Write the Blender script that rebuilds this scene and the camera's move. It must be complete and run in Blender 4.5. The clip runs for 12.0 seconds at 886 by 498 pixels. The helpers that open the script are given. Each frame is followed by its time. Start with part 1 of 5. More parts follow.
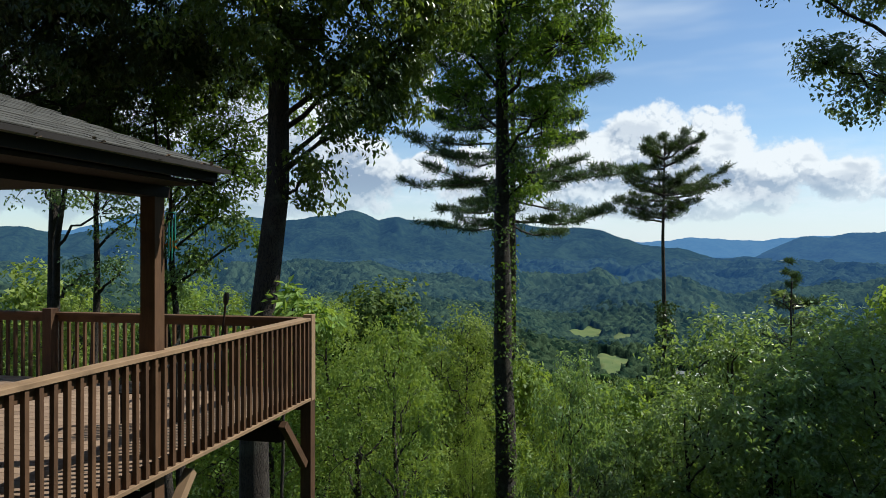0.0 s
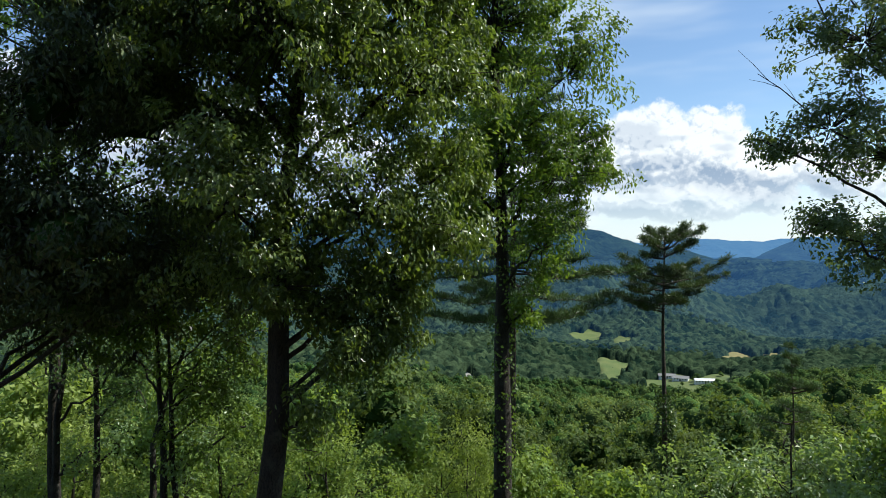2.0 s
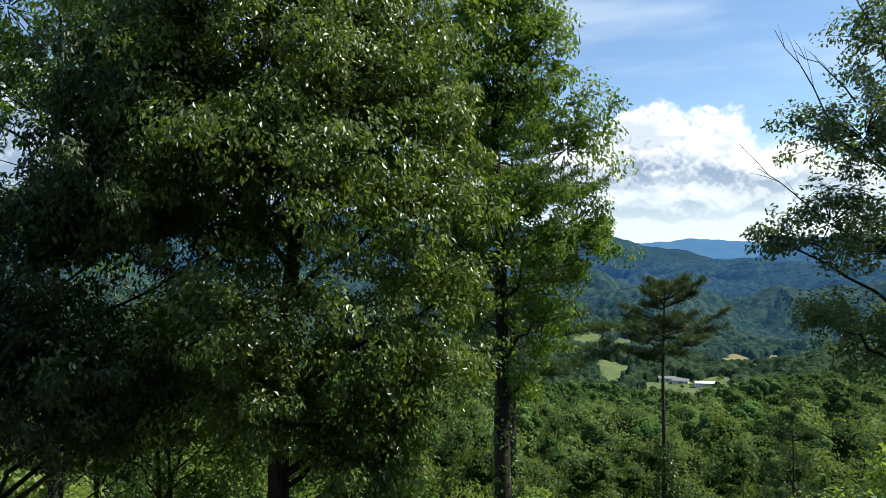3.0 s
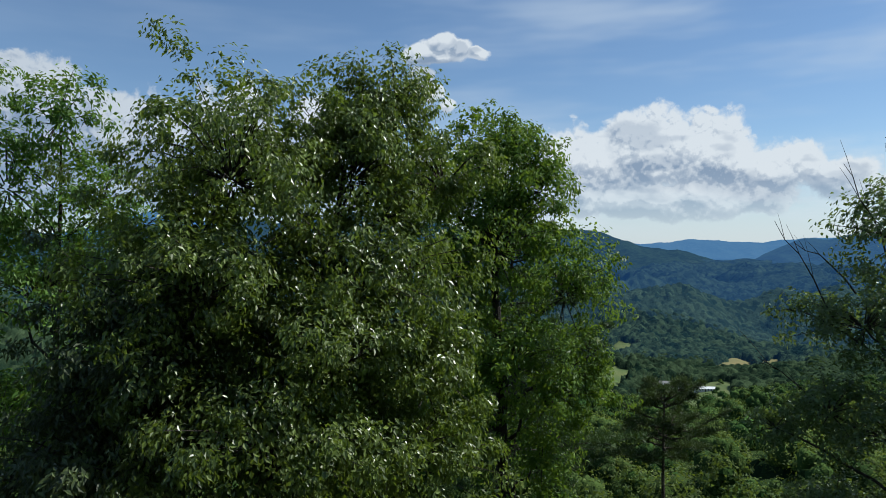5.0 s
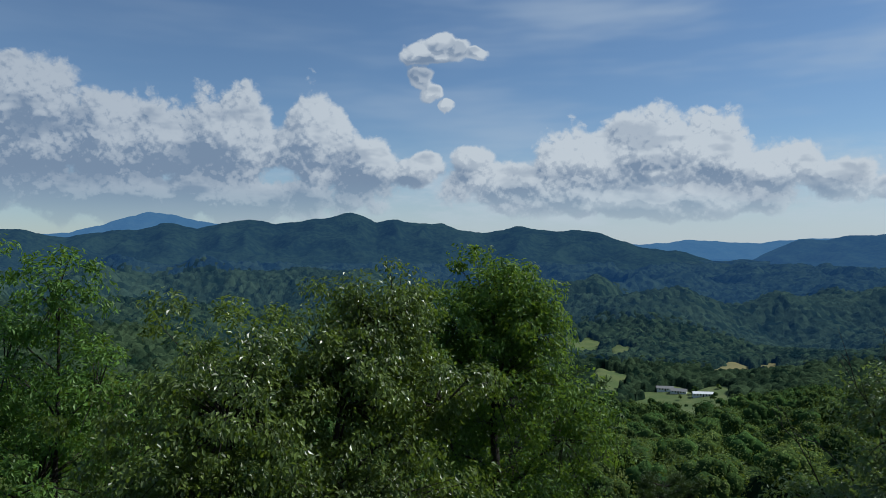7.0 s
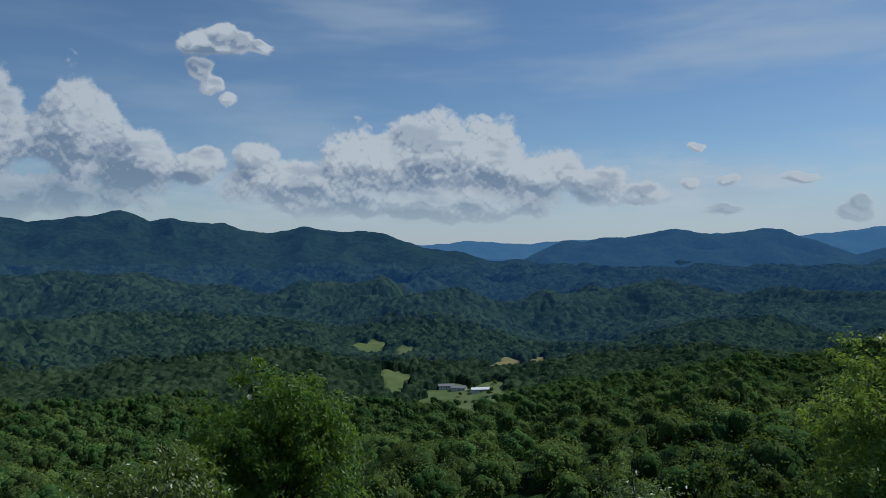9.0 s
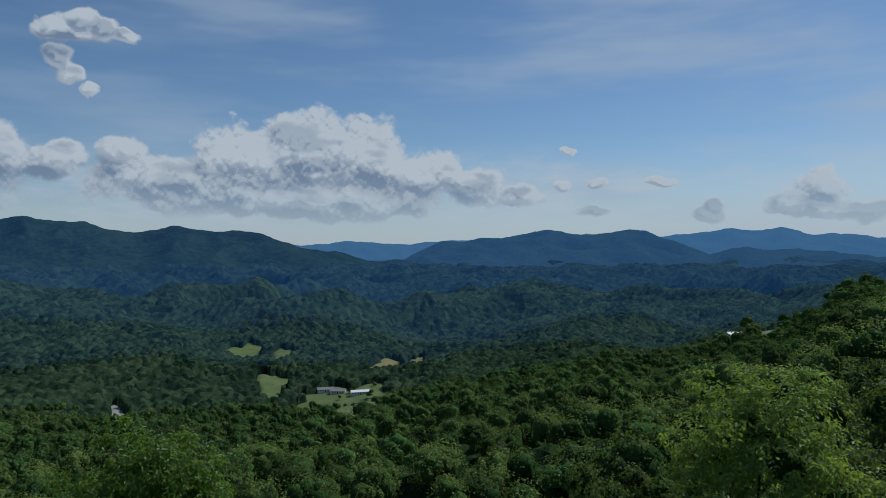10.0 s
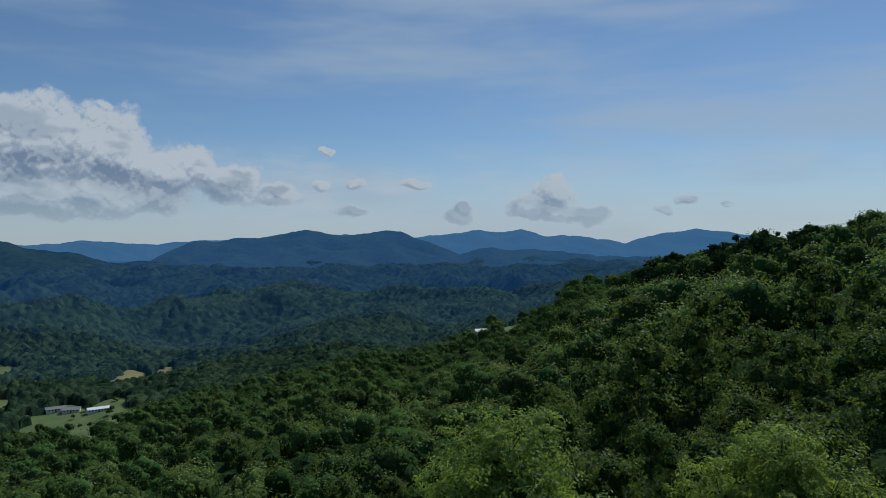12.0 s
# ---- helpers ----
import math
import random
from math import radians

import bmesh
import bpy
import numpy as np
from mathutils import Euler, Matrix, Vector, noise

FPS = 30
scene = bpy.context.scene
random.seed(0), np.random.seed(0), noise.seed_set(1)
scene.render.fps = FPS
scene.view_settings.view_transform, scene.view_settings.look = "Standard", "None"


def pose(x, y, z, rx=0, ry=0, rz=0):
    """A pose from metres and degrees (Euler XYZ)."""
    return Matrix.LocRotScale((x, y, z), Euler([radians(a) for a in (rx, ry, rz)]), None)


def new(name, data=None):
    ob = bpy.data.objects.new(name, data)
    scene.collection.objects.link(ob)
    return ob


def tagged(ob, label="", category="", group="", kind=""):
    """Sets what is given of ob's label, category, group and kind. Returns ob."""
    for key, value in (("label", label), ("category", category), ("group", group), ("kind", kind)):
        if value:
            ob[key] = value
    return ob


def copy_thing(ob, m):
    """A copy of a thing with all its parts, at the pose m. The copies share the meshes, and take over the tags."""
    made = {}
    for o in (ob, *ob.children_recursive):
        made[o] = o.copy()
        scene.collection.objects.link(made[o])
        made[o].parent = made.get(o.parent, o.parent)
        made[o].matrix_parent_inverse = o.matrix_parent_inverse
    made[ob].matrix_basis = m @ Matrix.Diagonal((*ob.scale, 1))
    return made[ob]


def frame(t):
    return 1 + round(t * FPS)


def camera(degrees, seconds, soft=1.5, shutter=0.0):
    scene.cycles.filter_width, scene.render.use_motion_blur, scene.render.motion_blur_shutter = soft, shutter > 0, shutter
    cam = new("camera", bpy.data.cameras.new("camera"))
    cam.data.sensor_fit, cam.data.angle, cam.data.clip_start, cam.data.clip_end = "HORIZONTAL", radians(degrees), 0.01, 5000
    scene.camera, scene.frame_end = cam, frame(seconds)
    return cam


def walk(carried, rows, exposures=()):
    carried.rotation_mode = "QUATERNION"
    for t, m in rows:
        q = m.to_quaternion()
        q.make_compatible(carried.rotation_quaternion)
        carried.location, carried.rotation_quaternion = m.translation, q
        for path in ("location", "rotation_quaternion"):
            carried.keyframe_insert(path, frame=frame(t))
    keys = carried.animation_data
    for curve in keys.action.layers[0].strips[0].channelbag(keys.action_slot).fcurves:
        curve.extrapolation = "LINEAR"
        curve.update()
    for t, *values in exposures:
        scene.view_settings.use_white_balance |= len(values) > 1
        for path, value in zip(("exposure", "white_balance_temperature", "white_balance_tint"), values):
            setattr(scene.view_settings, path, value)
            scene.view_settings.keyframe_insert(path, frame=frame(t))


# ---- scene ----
# The camera: a drone that climbs past a deck and its trees, then turns to the right above them.
cam = camera(63.0, 12.0, 0.5)
PATH = [
    (0.0, 0, 0, 1.80, 0, 0, 0), (0.5, 0, 0, 2.74, 0, 0, 0), (1.0, 0, 0, 3.73, 0, 0, 0), (1.5, 0, 0, 4.73, 0, 0, 0),
    (2.0, 0, 0, 5.78, 0, 0, 0), (2.5, 0, 0, 6.90, 0, 0, 0), (3.0, 0, 0, 8.0, 0, 0, 0), (3.5, 0, 0, 9.12, 0, 0, 0),
    (4.0, 0, 0, 10.22, 0, 0, 0), (4.5, 0, 0, 11.33, 0, 0, 0), (5.0, 0, 0, 12.44, 0, 0, 0), (5.5, 0, 0, 13.55, 0, 0, 0),
    (6.0, 0, 0, 14.65, 0, 0, 0), (6.5, 0, 0, 15.75, 0, 0, 0), (6.9, 0, 0, 16.6, 0, 0, 0), (7.2, 0, 0, 17.2, -1.0, 0, 0),
    (7.5, 0, 0, 17.75, -3.0, 0, 0), (8.0, 0, 0, 18.62, -7.5, 0, 0), (8.5, 0, 0, 19.47, -12.2, 0, 0), (9.0, 0, 0, 20.27, -16.95, 0, 0),
    (9.5, 0, 0, 21.05, -21.75, 0, 0), (10.0, 0, 0, 21.78, -26.45, 0, 0), (10.5, 0, 0, 22.43, -31.2, 0, 0), (11.0, 0, 0, 23.0, -35.95, 0, 0),
    (11.5, 0, 0, 23.53, -40.7, 0, 0), (12.0, 0, 0, 24.0, -45.4, 0, 0)]
walk(cam, [(t, pose(x, y, z, 90 + p, r, w)) for t, x, y, z, w, p, r in PATH],
     exposures=[(0, 0.34, 6100, 5), (1.5, 0.46, 6150, 5), (3, 0.62, 6200, 5), (4.6, 0.16, 6000, 5), (5.5, -0.06, 5900, 5), (8.5, -0.53, 5650, 4), (12, -0.62, 5600, 4)])

# ---- light: a high sun to the right, blue sky with cumulus ----
SUN_AZ, SUN_EL = radians(78), radians(50)
sun = new("sun", bpy.data.lights.new("sun", "SUN"))
sun.data.energy, sun.data.angle, sun.data.color = 5.0, radians(0.53), (1.0, 0.93, 0.82)
sun_way = Vector((math.sin(SUN_AZ) * math.cos(SUN_EL), math.cos(SUN_AZ) * math.cos(SUN_EL), math.sin(SUN_EL)))
sun.rotation_euler = sun_way.to_track_quat("Z", "Y").to_euler()
sun.location = (0, 0, 60)


class Nodes:
    """A small writer of node trees."""

    def __init__(self, tree):
        self.tree = tree
        tree.nodes.clear()

    def add(self, kind, inputs=(), **props):
        n = self.tree.nodes.new(kind)
        for k, v in props.items():
            setattr(n, k, v)
        for k, v in dict(inputs).items():
            if isinstance(v, bpy.types.NodeSocket):
                self.tree.links.new(v, n.inputs[k])
            else:
                n.inputs[k].default_value = v
        return n

    def math(self, op, a, b=0.0, c=0.0, clamp=False):
        return self.add("ShaderNodeMath", {0: a, 1: b, 2: c}, operation=op, use_clamp=clamp).outputs[0]

    def vec(self, op, a, b=(0, 0, 0), c=(0, 0, 0)):
        n = self.add("ShaderNodeVectorMath", {0: a, 1: b, 2: c}, operation=op)
        return n.outputs["Value"] if op in ("LENGTH", "DOT_PRODUCT") else n.outputs["Vector"]

    def noise(self, v, scale, detail=4.0, rough=0.55, out="Fac", **props):
        return self.add("ShaderNodeTexNoise", {"Vector": v, "Scale": scale, "Detail": detail, "Roughness": rough}, **props).outputs[out]

    def ramp(self, fac, stops):
        n = self.add("ShaderNodeValToRGB", {0: fac})
        els = n.color_ramp.elements
        while len(els) < len(stops):
            els.new(0.5)
        for e, (p, c) in zip(els, stops):
            e.position, e.color = p, c if len(c) == 4 else (*c, 1)
        return n.outputs[0]

    def mix(self, fac, a, b, blend="MIX"):
        n = self.add("ShaderNodeMix", data_type="RGBA", blend_type=blend)
        for k, v in ((0, fac), (6, a), (7, b)):
            if isinstance(v, bpy.types.NodeSocket):
                self.tree.links.new(v, n.inputs[k])
            else:
                n.inputs[k].default_value = v if k == 0 or len(v) == 4 else (*v, 1)
        return n.outputs[2]

    def range(self, v, a, b, lo=0.0, hi=1.0):
        return self.add("ShaderNodeMapRange", {0: v, 1: a, 2: b, 3: lo, 4: hi}, interpolation_type="SMOOTHSTEP").outputs[0]


# Clouds, in degrees: azimuth to the right of +y, height over the horizon, half-width, half-height.
CLOUDS = [
    (-31, 8.8, 6, 5.2), (-25.5, 8.0, 4.6, 3.6), (-21.3, 8.0, 3.6, 3.6), (-16, 8.2, 4, 4.2), (-10, 8.4, 3.2, 4.1), (-6, 6.4, 4, 2.9), (-1.8, 6.3, 2, 1.5), (-21, 3.8, 17, 2.0),
    (15.6, 7.4, 4.6, 3.5), (11.5, 6.6, 5, 2.9), (20.5, 7.0, 3.8, 3.1), (24, 5.6, 5, 2.4), (2.5, 7.2, 1.8, 1.3), (6, 5.2, 7, 2), (16, 3.8, 14, 1.6),
    (28.5, 5.0, 3, 1.4), (32.5, 4.2, 2, 1.0), (-1.8, 15.0, 1.5, 0.9), (-0.4, 14.9, 1.5, 0.6), (-0.2, 15.7, 1.6, 1.1), (1.3, 15.3, 1.4, 0.8), (2.8, 14.9, 1.0, 0.45), (-1.6, 13.1, 1.3, 1.0), (-0.9, 12.1, 1.0, 1.0), (0.3, 11.0, 0.6, 0.6),
    (36.2, 7.6, 0.8, 0.4), (36, 5, 0.9, 0.5), (38.4, 5.1, 0.9, 0.4), (43.2, 5.1, 1.2, 0.5), (46.7, 2.5, 1.5, 0.6), (47.0, 3.2, 0.8, 0.9), (54.2, 4.4, 1.9, 1.9), (52.0, 3.2, 1.8, 1.0),
    (55, 2.8, 5, 0.8), (38.5, 3.0, 2.0, 0.5), (62.3, 3.1, 1.0, 0.5), (64.1, 3.7, 0.9, 0.5), (67, 3.3, 0.7, 0.3)]


def cloud_group():
    """Cloud thickness at a place of the sky, given in degrees."""
    g = bpy.data.node_groups.new("cloud thickness", "ShaderNodeTree")
    g.interface.new_socket("Place", in_out="INPUT", socket_type="NodeSocketVector")
    g.interface.new_socket("Thickness", in_out="OUTPUT", socket_type="NodeSocketFloat")
    n = Nodes(g)
    place = n.add("NodeGroupInput").outputs[0]
    soft = n.vec("ADD", place, n.vec("SCALE", n.vec("SUBTRACT", n.noise(place, 1.1, 4.0, 0.55, "Color"), (0.5, 0.5, 0.5))))
    cell = n.add("ShaderNodeTexVoronoi", {"Vector": soft, "Scale": 0.34, "Detail": 3.0, "Roughness": 0.46, "Lacunarity": 2.4, "Smoothness": 0.5}, feature="SMOOTH_F1", voronoi_dimensions="2D", normalize=True).outputs["Distance"]
    warp = n.vec("SCALE", n.vec("SUBTRACT", n.noise(place, 0.35, 3.0, 0.5, "Color"), (0.5, 0.5, 0.5)))
    warp.node.inputs["Scale"].default_value = 1.6
    bent = n.vec("ADD", place, warp)
    near = None
    for az, el, w, h in CLOUDS:
        d = n.vec("LENGTH", n.vec("MULTIPLY_ADD", bent, (1 / w, 1 / h, 0), (-az / w, -el / h, 0)))
        near = d if near is None else n.math("SMOOTH_MIN", near, d, 0.25)
    body = n.math("SUBTRACT", 1.0, near)
    thick = n.math("ADD", n.math("MULTIPLY", body, 1.25), n.math("MULTIPLY_ADD", n.math("SUBTRACT", 0.30, cell), 1.6, n.math("MULTIPLY", n.math("SUBTRACT", n.noise(place, 1.5, 4.0, 0.6), 0.5), 0.3)))
    n.add("NodeGroupOutput", {0: thick})
    return g


def make_world():
    world = bpy.data.worlds.new("sky")
    world.use_nodes = True
    scene.world = world
    n = Nodes(world.node_tree)
    way = n.add("ShaderNodeTexCoord").outputs["Generated"]
    xyz = n.add("ShaderNodeSeparateXYZ", {0: way}).outputs
    level = n.math("SQRT", n.math("ADD", n.math("MULTIPLY", xyz[0], xyz[0]), n.math("MULTIPLY", xyz[1], xyz[1])))
    az = n.math("MULTIPLY", n.math("ARCTAN2", xyz[0], xyz[1]), 57.2958)
    el = n.math("MULTIPLY", n.math("ARCTAN2", xyz[2], level), 57.2958)
    place = n.add("ShaderNodeCombineXYZ", {0: az, 1: el, 2: 0.0}).outputs[0]
    sky = n.add("ShaderNodeTexSky", sky_type="NISHITA", sun_disc=False, sun_elevation=SUN_EL, sun_rotation=SUN_AZ,
                altitude=900, air_density=1.0, dust_density=0.5, ozone_density=2.5).outputs[0]
    group = cloud_group()
    thick = n.add("ShaderNodeGroup", {0: place}, node_tree=group).outputs[0]
    near_by = [n.add("ShaderNodeGroup", {0: n.vec("ADD", place, step)}, node_tree=group).outputs[0] for step in ((0.32, 0, 0), (0, 0.32, 0))]
    lit_far = n.add("ShaderNodeGroup", {0: n.vec("ADD", place, (1.0, 1.3, 0))}, node_tree=group).outputs[0]
    cover = n.math("MULTIPLY", n.range(thick, -0.04, 0.26), n.range(el, 0.8, 6.0, 0.25, 1.0))
    # billows turned to the sun are white, their far sides and flat feet blue grey
    gx, gy = (n.math("MULTIPLY", n.math("SUBTRACT", thick, t), 5.0) for t in near_by)
    steep = n.math("SQRT", n.math("ADD", 1.0, n.math("ADD", n.math("MULTIPLY", gx, gx), n.math("MULTIPLY", gy, gy))))
    face = n.math("DIVIDE", n.math("ADD", n.math("MULTIPLY", gx, 0.5), n.math("MULTIPLY_ADD", gy, 0.7, 0.5)), steep)
    crisp = n.range(face, -0.35, 0.85, 1.0, 0.0)
    broad = n.range(n.math("SUBTRACT", lit_far, n.math("MULTIPLY", thick, 0.92)), -0.4, 0.6)
    grey = n.math("MULTIPLY", n.range(n.noise(n.vec("MULTIPLY", place, (0.22, 0.5, 0)), 1.0, 3.0, 0.5), 0.47, 0.62), n.range(thick, 0.2, 0.6, 0.0, 0.5))
    foot = n.math("MULTIPLY", n.range(el, 1.5, 8.0, 0.5, 0.0), n.math("MULTIPLY", n.range(thick, 0.0, 0.5), n.range(az, -6.0, 10.0, 1.0, 0.45)))
    left = n.math("ADD", n.range(az, -34.0, 8.0, 0.46, 0.0), n.range(az, 30.0, 42.0, 0.0, 0.1))
    dim = n.math("ADD", n.math("MULTIPLY", crisp, 0.5), n.math("MULTIPLY", broad, 0.45))
    dim = n.math("ADD", n.math("ADD", dim, foot), n.math("ADD", left, n.math("SUBTRACT", grey, 0.12)), clamp=True)
    tone = n.mix(dim, (7.4, 7.4, 7.45), (2.5, 3.1, 4.1))
    # thin high veil in long streaks
    streak = n.noise(n.vec("MULTIPLY", place, (0.03, 0.16, 0)), 1.0, 4.0, 0.55)
    veil = n.math("MULTIPLY", n.range(streak, 0.42, 0.66), n.range(az, -30.0, 30.0, 0.1, 0.62))
    hazy = n.mix(veil, sky, (5.6, 6.2, 7.0))
    low = n.math("MULTIPLY", n.range(el, 0.0, 9.0, 1.0, 0.0), n.range(az, -30.0, 12.0, 0.14, 0.7))
    hazy = n.mix(low, hazy, (6.2, 6.6, 7.0))
    # a thin white bank low over the valley
    bank = n.math("MULTIPLY", n.range(el, 0.5, 3.5), n.range(el, 4.5, 9.0, 1.0, 0.0))
    bank = n.math("MULTIPLY", bank, n.range(n.noise(n.vec("MULTIPLY", place, (0.10, 0.34, 0)), 1.0, 5.0, 0.6), 0.42, 0.66))
    hazy = n.mix(n.math("MULTIPLY", bank, n.math("MULTIPLY", n.range(az, 36.0, 58.0, 0.85, 0.5), n.range(az, -24.0, 6.0, 0.15, 1.0))), hazy, (6.9, 7.2, 7.5))
    colour = n.mix(n.math("MULTIPLY", cover, 0.94), hazy, tone)
    back = n.add("ShaderNodeBackground", {"Color": colour, "Strength": 0.1})
    n.add("ShaderNodeOutputWorld", {"Surface": back.outputs[0]})


make_world()


# ---- materials ----
def material(name):
    m = bpy.data.materials.new(name)
    m.use_nodes = True
    return m, Nodes(m.node_tree)


def finish(n, shader):
    n.add("ShaderNodeOutputMaterial", {"Surface": shader})


def bumped(n, height, strength, distance=0.02):
    return n.add("ShaderNodeBump", {"Height": height, "Strength": strength, "Distance": distance}).outputs[0]


def leaf_material(name, dark, bright, rough=0.4, through_leaf=0.4, gloss=0.4, lumpy=0.0, stand=0.0, tint=False):
    """Leaves whose green varies leaf by leaf, tree by tree and clump by clump, with light coming through them."""
    m, n = material(name)
    island = n.add("ShaderNodeNewGeometry").outputs["Random Per Island"]
    tree = n.add("ShaderNodeObjectInfo").outputs["Random"]
    at = n.add("ShaderNodeTexCoord").outputs["Object"]
    clump = n.noise(at, 0.55 if not lumpy else 0.35, 3.0)
    f = n.math("ADD", n.math("MULTIPLY", n.math("POWER", island, 2.4), 0.85), n.math("ADD", n.math("MULTIPLY", tree, 0.3), n.math("MULTIPLY", n.math("SUBTRACT", clump, 0.3), 0.8)))
    if tint:
        tree = n.add("ShaderNodeAttribute", attribute_name="tint").outputs["Fac"]
        f = n.math("ADD", n.math("MULTIPLY", n.math("POWER", island, 2.0), 0.4), n.math("ADD", n.math("MULTIPLY", tree, 0.9), n.math("MULTIPLY", n.math("SUBTRACT", clump, 0.45), 0.6)))
    if stand:
        f = n.math("ADD", f, n.math("MULTIPLY", n.math("SUBTRACT", n.noise(at, 0.011, 4.0, 0.6), 0.52), stand))
    base = n.mix(n.math("MULTIPLY", f, 0.85, clamp=True), dark, bright)
    hue = n.add("ShaderNodeHueSaturation", {"Hue": n.math("ADD", 0.488, n.math("MULTIPLY", n.math("FRACT", n.math("MULTIPLY", tree, 7.3)), 0.04)), "Saturation": 1.0, "Value": 1.0, "Color": base}).outputs[0]
    p = n.add("ShaderNodeBsdfPrincipled", {"Base Color": hue, "Roughness": rough, "Specular IOR Level": gloss})
    if lumpy:
        self_shape = n.math("ADD", n.noise(at, 0.45, 5, 0.65), n.math("MULTIPLY", n.noise(at, 1.7, 3, 0.6), 0.5))
        n.tree.links.new(bumped(n, self_shape, 1.0, lumpy), p.inputs["Normal"])
    back = n.add("ShaderNodeBsdfTranslucent", {"Color": n.mix(0.6, hue, (bright[0] * 1.5, bright[1] * 1.5, bright[2] * 0.4))})
    finish(n, n.add("ShaderNodeMixShader", {0: through_leaf, 1: p.outputs[0], 2: back.outputs[0]}).outputs[0])
    return m


def canopy_material(name, dark, bright, cell, relief, haze_glow=None):
    """A closed far canopy: each crown and each stand of trees has a green of its own; the farther ones emit painted
    haze.
    """
    m, n = material(name)
    at = n.add("ShaderNodeTexCoord").outputs["Object"]
    flat = n.vec("MULTIPLY", at, (1, 1, 0))
    crown = n.add("ShaderNodeSeparateColor", {0: n.add("ShaderNodeTexVoronoi", {"Vector": flat, "Scale": 1 / cell}).outputs["Color"]}).outputs[0]
    stand = n.math("MULTIPLY", n.math("SUBTRACT", n.noise(flat, 0.011, 4.0, 0.6), 0.5), 1.5)
    speck = n.math("MULTIPLY", n.math("SUBTRACT", n.noise(at, 3.0 / cell, 4.0, 0.6), 0.5), 0.7)
    f = n.math("ADD", n.math("ADD", n.math("MULTIPLY", crown, 0.9), 0.0), n.math("ADD", stand, speck), clamp=True)
    p = n.add("ShaderNodeBsdfPrincipled", {"Base Color": n.mix(f, dark, bright), "Roughness": 0.95, "Specular IOR Level": 0.0,
                                           "Normal": bumped(n, n.noise(at, 4.5 / cell, 4.0, 0.7), 1.0, relief)})
    # blue haze put into the surface as emission
    if haze_glow:
        p.inputs["Emission Color"].default_value, p.inputs["Emission Strength"].default_value = (*haze_glow, 1), 1.0
    finish(n, p.outputs[0])
    return m


def bark_material(name, dark, light, lichen=0.0):
    m, n = material(name)
    at = n.add("ShaderNodeTexCoord").outputs["Object"]
    tall = n.vec("MULTIPLY", at, (1, 1, 0.22))
    ridges = n.add("ShaderNodeTexVoronoi", {"Vector": n.vec("ADD", tall, n.vec("SCALE", n.noise(tall, 6, 3, 0.5, "Color"))), "Scale": 14.0}, feature="DISTANCE_TO_EDGE").outputs[0]
    deep = n.range(ridges, 0.0, 0.14)
    c = n.mix(deep, dark, light)
    c = n.mix(n.math("MULTIPLY", n.range(n.noise(at, 1.6, 5), 0.5, 0.75), lichen), c, (0.22, 0.25, 0.2))
    p = n.add("ShaderNodeBsdfPrincipled", {"Base Color": c, "Roughness": 0.9, "Normal": bumped(n, n.math("ADD", deep, n.math("MULTIPLY", n.noise(at, 40, 4), 0.4)), 0.9, 0.03)})
    finish(n, p.outputs[0])
    return m


def timber_material(name, dark, light, rough=0.75):
    """Stained, weathered boards: grain along the piece's longest side, blotches, paler scuffs."""
    m, n = material(name)
    tex = n.add("ShaderNodeTexCoord").outputs["Object"]
    rnd = n.add("ShaderNodeObjectInfo").outputs["Random"]
    at = n.vec("ADD", tex, n.add("ShaderNodeCombineXYZ", {0: rnd, 1: n.math("MULTIPLY", rnd, 7.0), 2: n.math("MULTIPLY", rnd, 3.0)}).outputs[0])
    grain = n.noise(n.vec("MULTIPLY", at, (55, 55, 6)), 1.0, 4, 0.6)
    blot = n.noise(at, 3.0, 4)
    c = n.mix(n.math("ADD", n.math("MULTIPLY", grain, 0.55), n.math("MULTIPLY", rnd, 0.35)), dark, light)
    c = n.mix(n.math("MULTIPLY", n.range(blot, 0.45, 0.75), 0.5), c, tuple(v * 0.55 for v in dark))
    p = n.add("ShaderNodeBsdfPrincipled", {"Base Color": c, "Roughness": rough, "Specular IOR Level": 0.25, "Normal": bumped(n, grain, 0.35, 0.004)})
    finish(n, p.outputs[0])
    return m


def plain_material(name, colour, rough=0.6, metal=0.0, wear=0.25):
    m, n = material(name)
    at = n.add("ShaderNodeTexCoord").outputs["Object"]
    c = n.mix(n.math("MULTIPLY", n.noise(at, 9, 5), wear), colour, tuple(v * 0.5 for v in colour))
    p = n.add("ShaderNodeBsdfPrincipled", {"Base Color": c, "Roughness": rough, "Metallic": metal, "Normal": bumped(n, n.noise(at, 60, 3), 0.15, 0.004)})
    finish(n, p.outputs[0])
    return m


def shingle_material(name, island=False):
    m, n = material(name)
    at = n.add("ShaderNodeTexCoord").outputs["Object"]
    rnd = n.add("ShaderNodeNewGeometry").outputs["Random Per Island"] if island else n.add("ShaderNodeObjectInfo").outputs["Random"]
    grit = n.noise(at, 170, 2, 0.7)
    c = n.mix(n.math("ADD", n.math("MULTIPLY", rnd, 0.6), n.math("MULTIPLY", n.noise(at, 2.2, 4), 0.5)), (0.036, 0.035, 0.031), (0.090, 0.086, 0.077))
    c = n.mix(n.math("MULTIPLY", grit, 0.5), c, (0.03, 0.031, 0.027))
    p = n.add("ShaderNodeBsdfPrincipled", {"Base Color": c, "Roughness": 0.92, "Normal": bumped(n, grit, 0.4, 0.004)})
    finish(n, p.outputs[0])
    return m


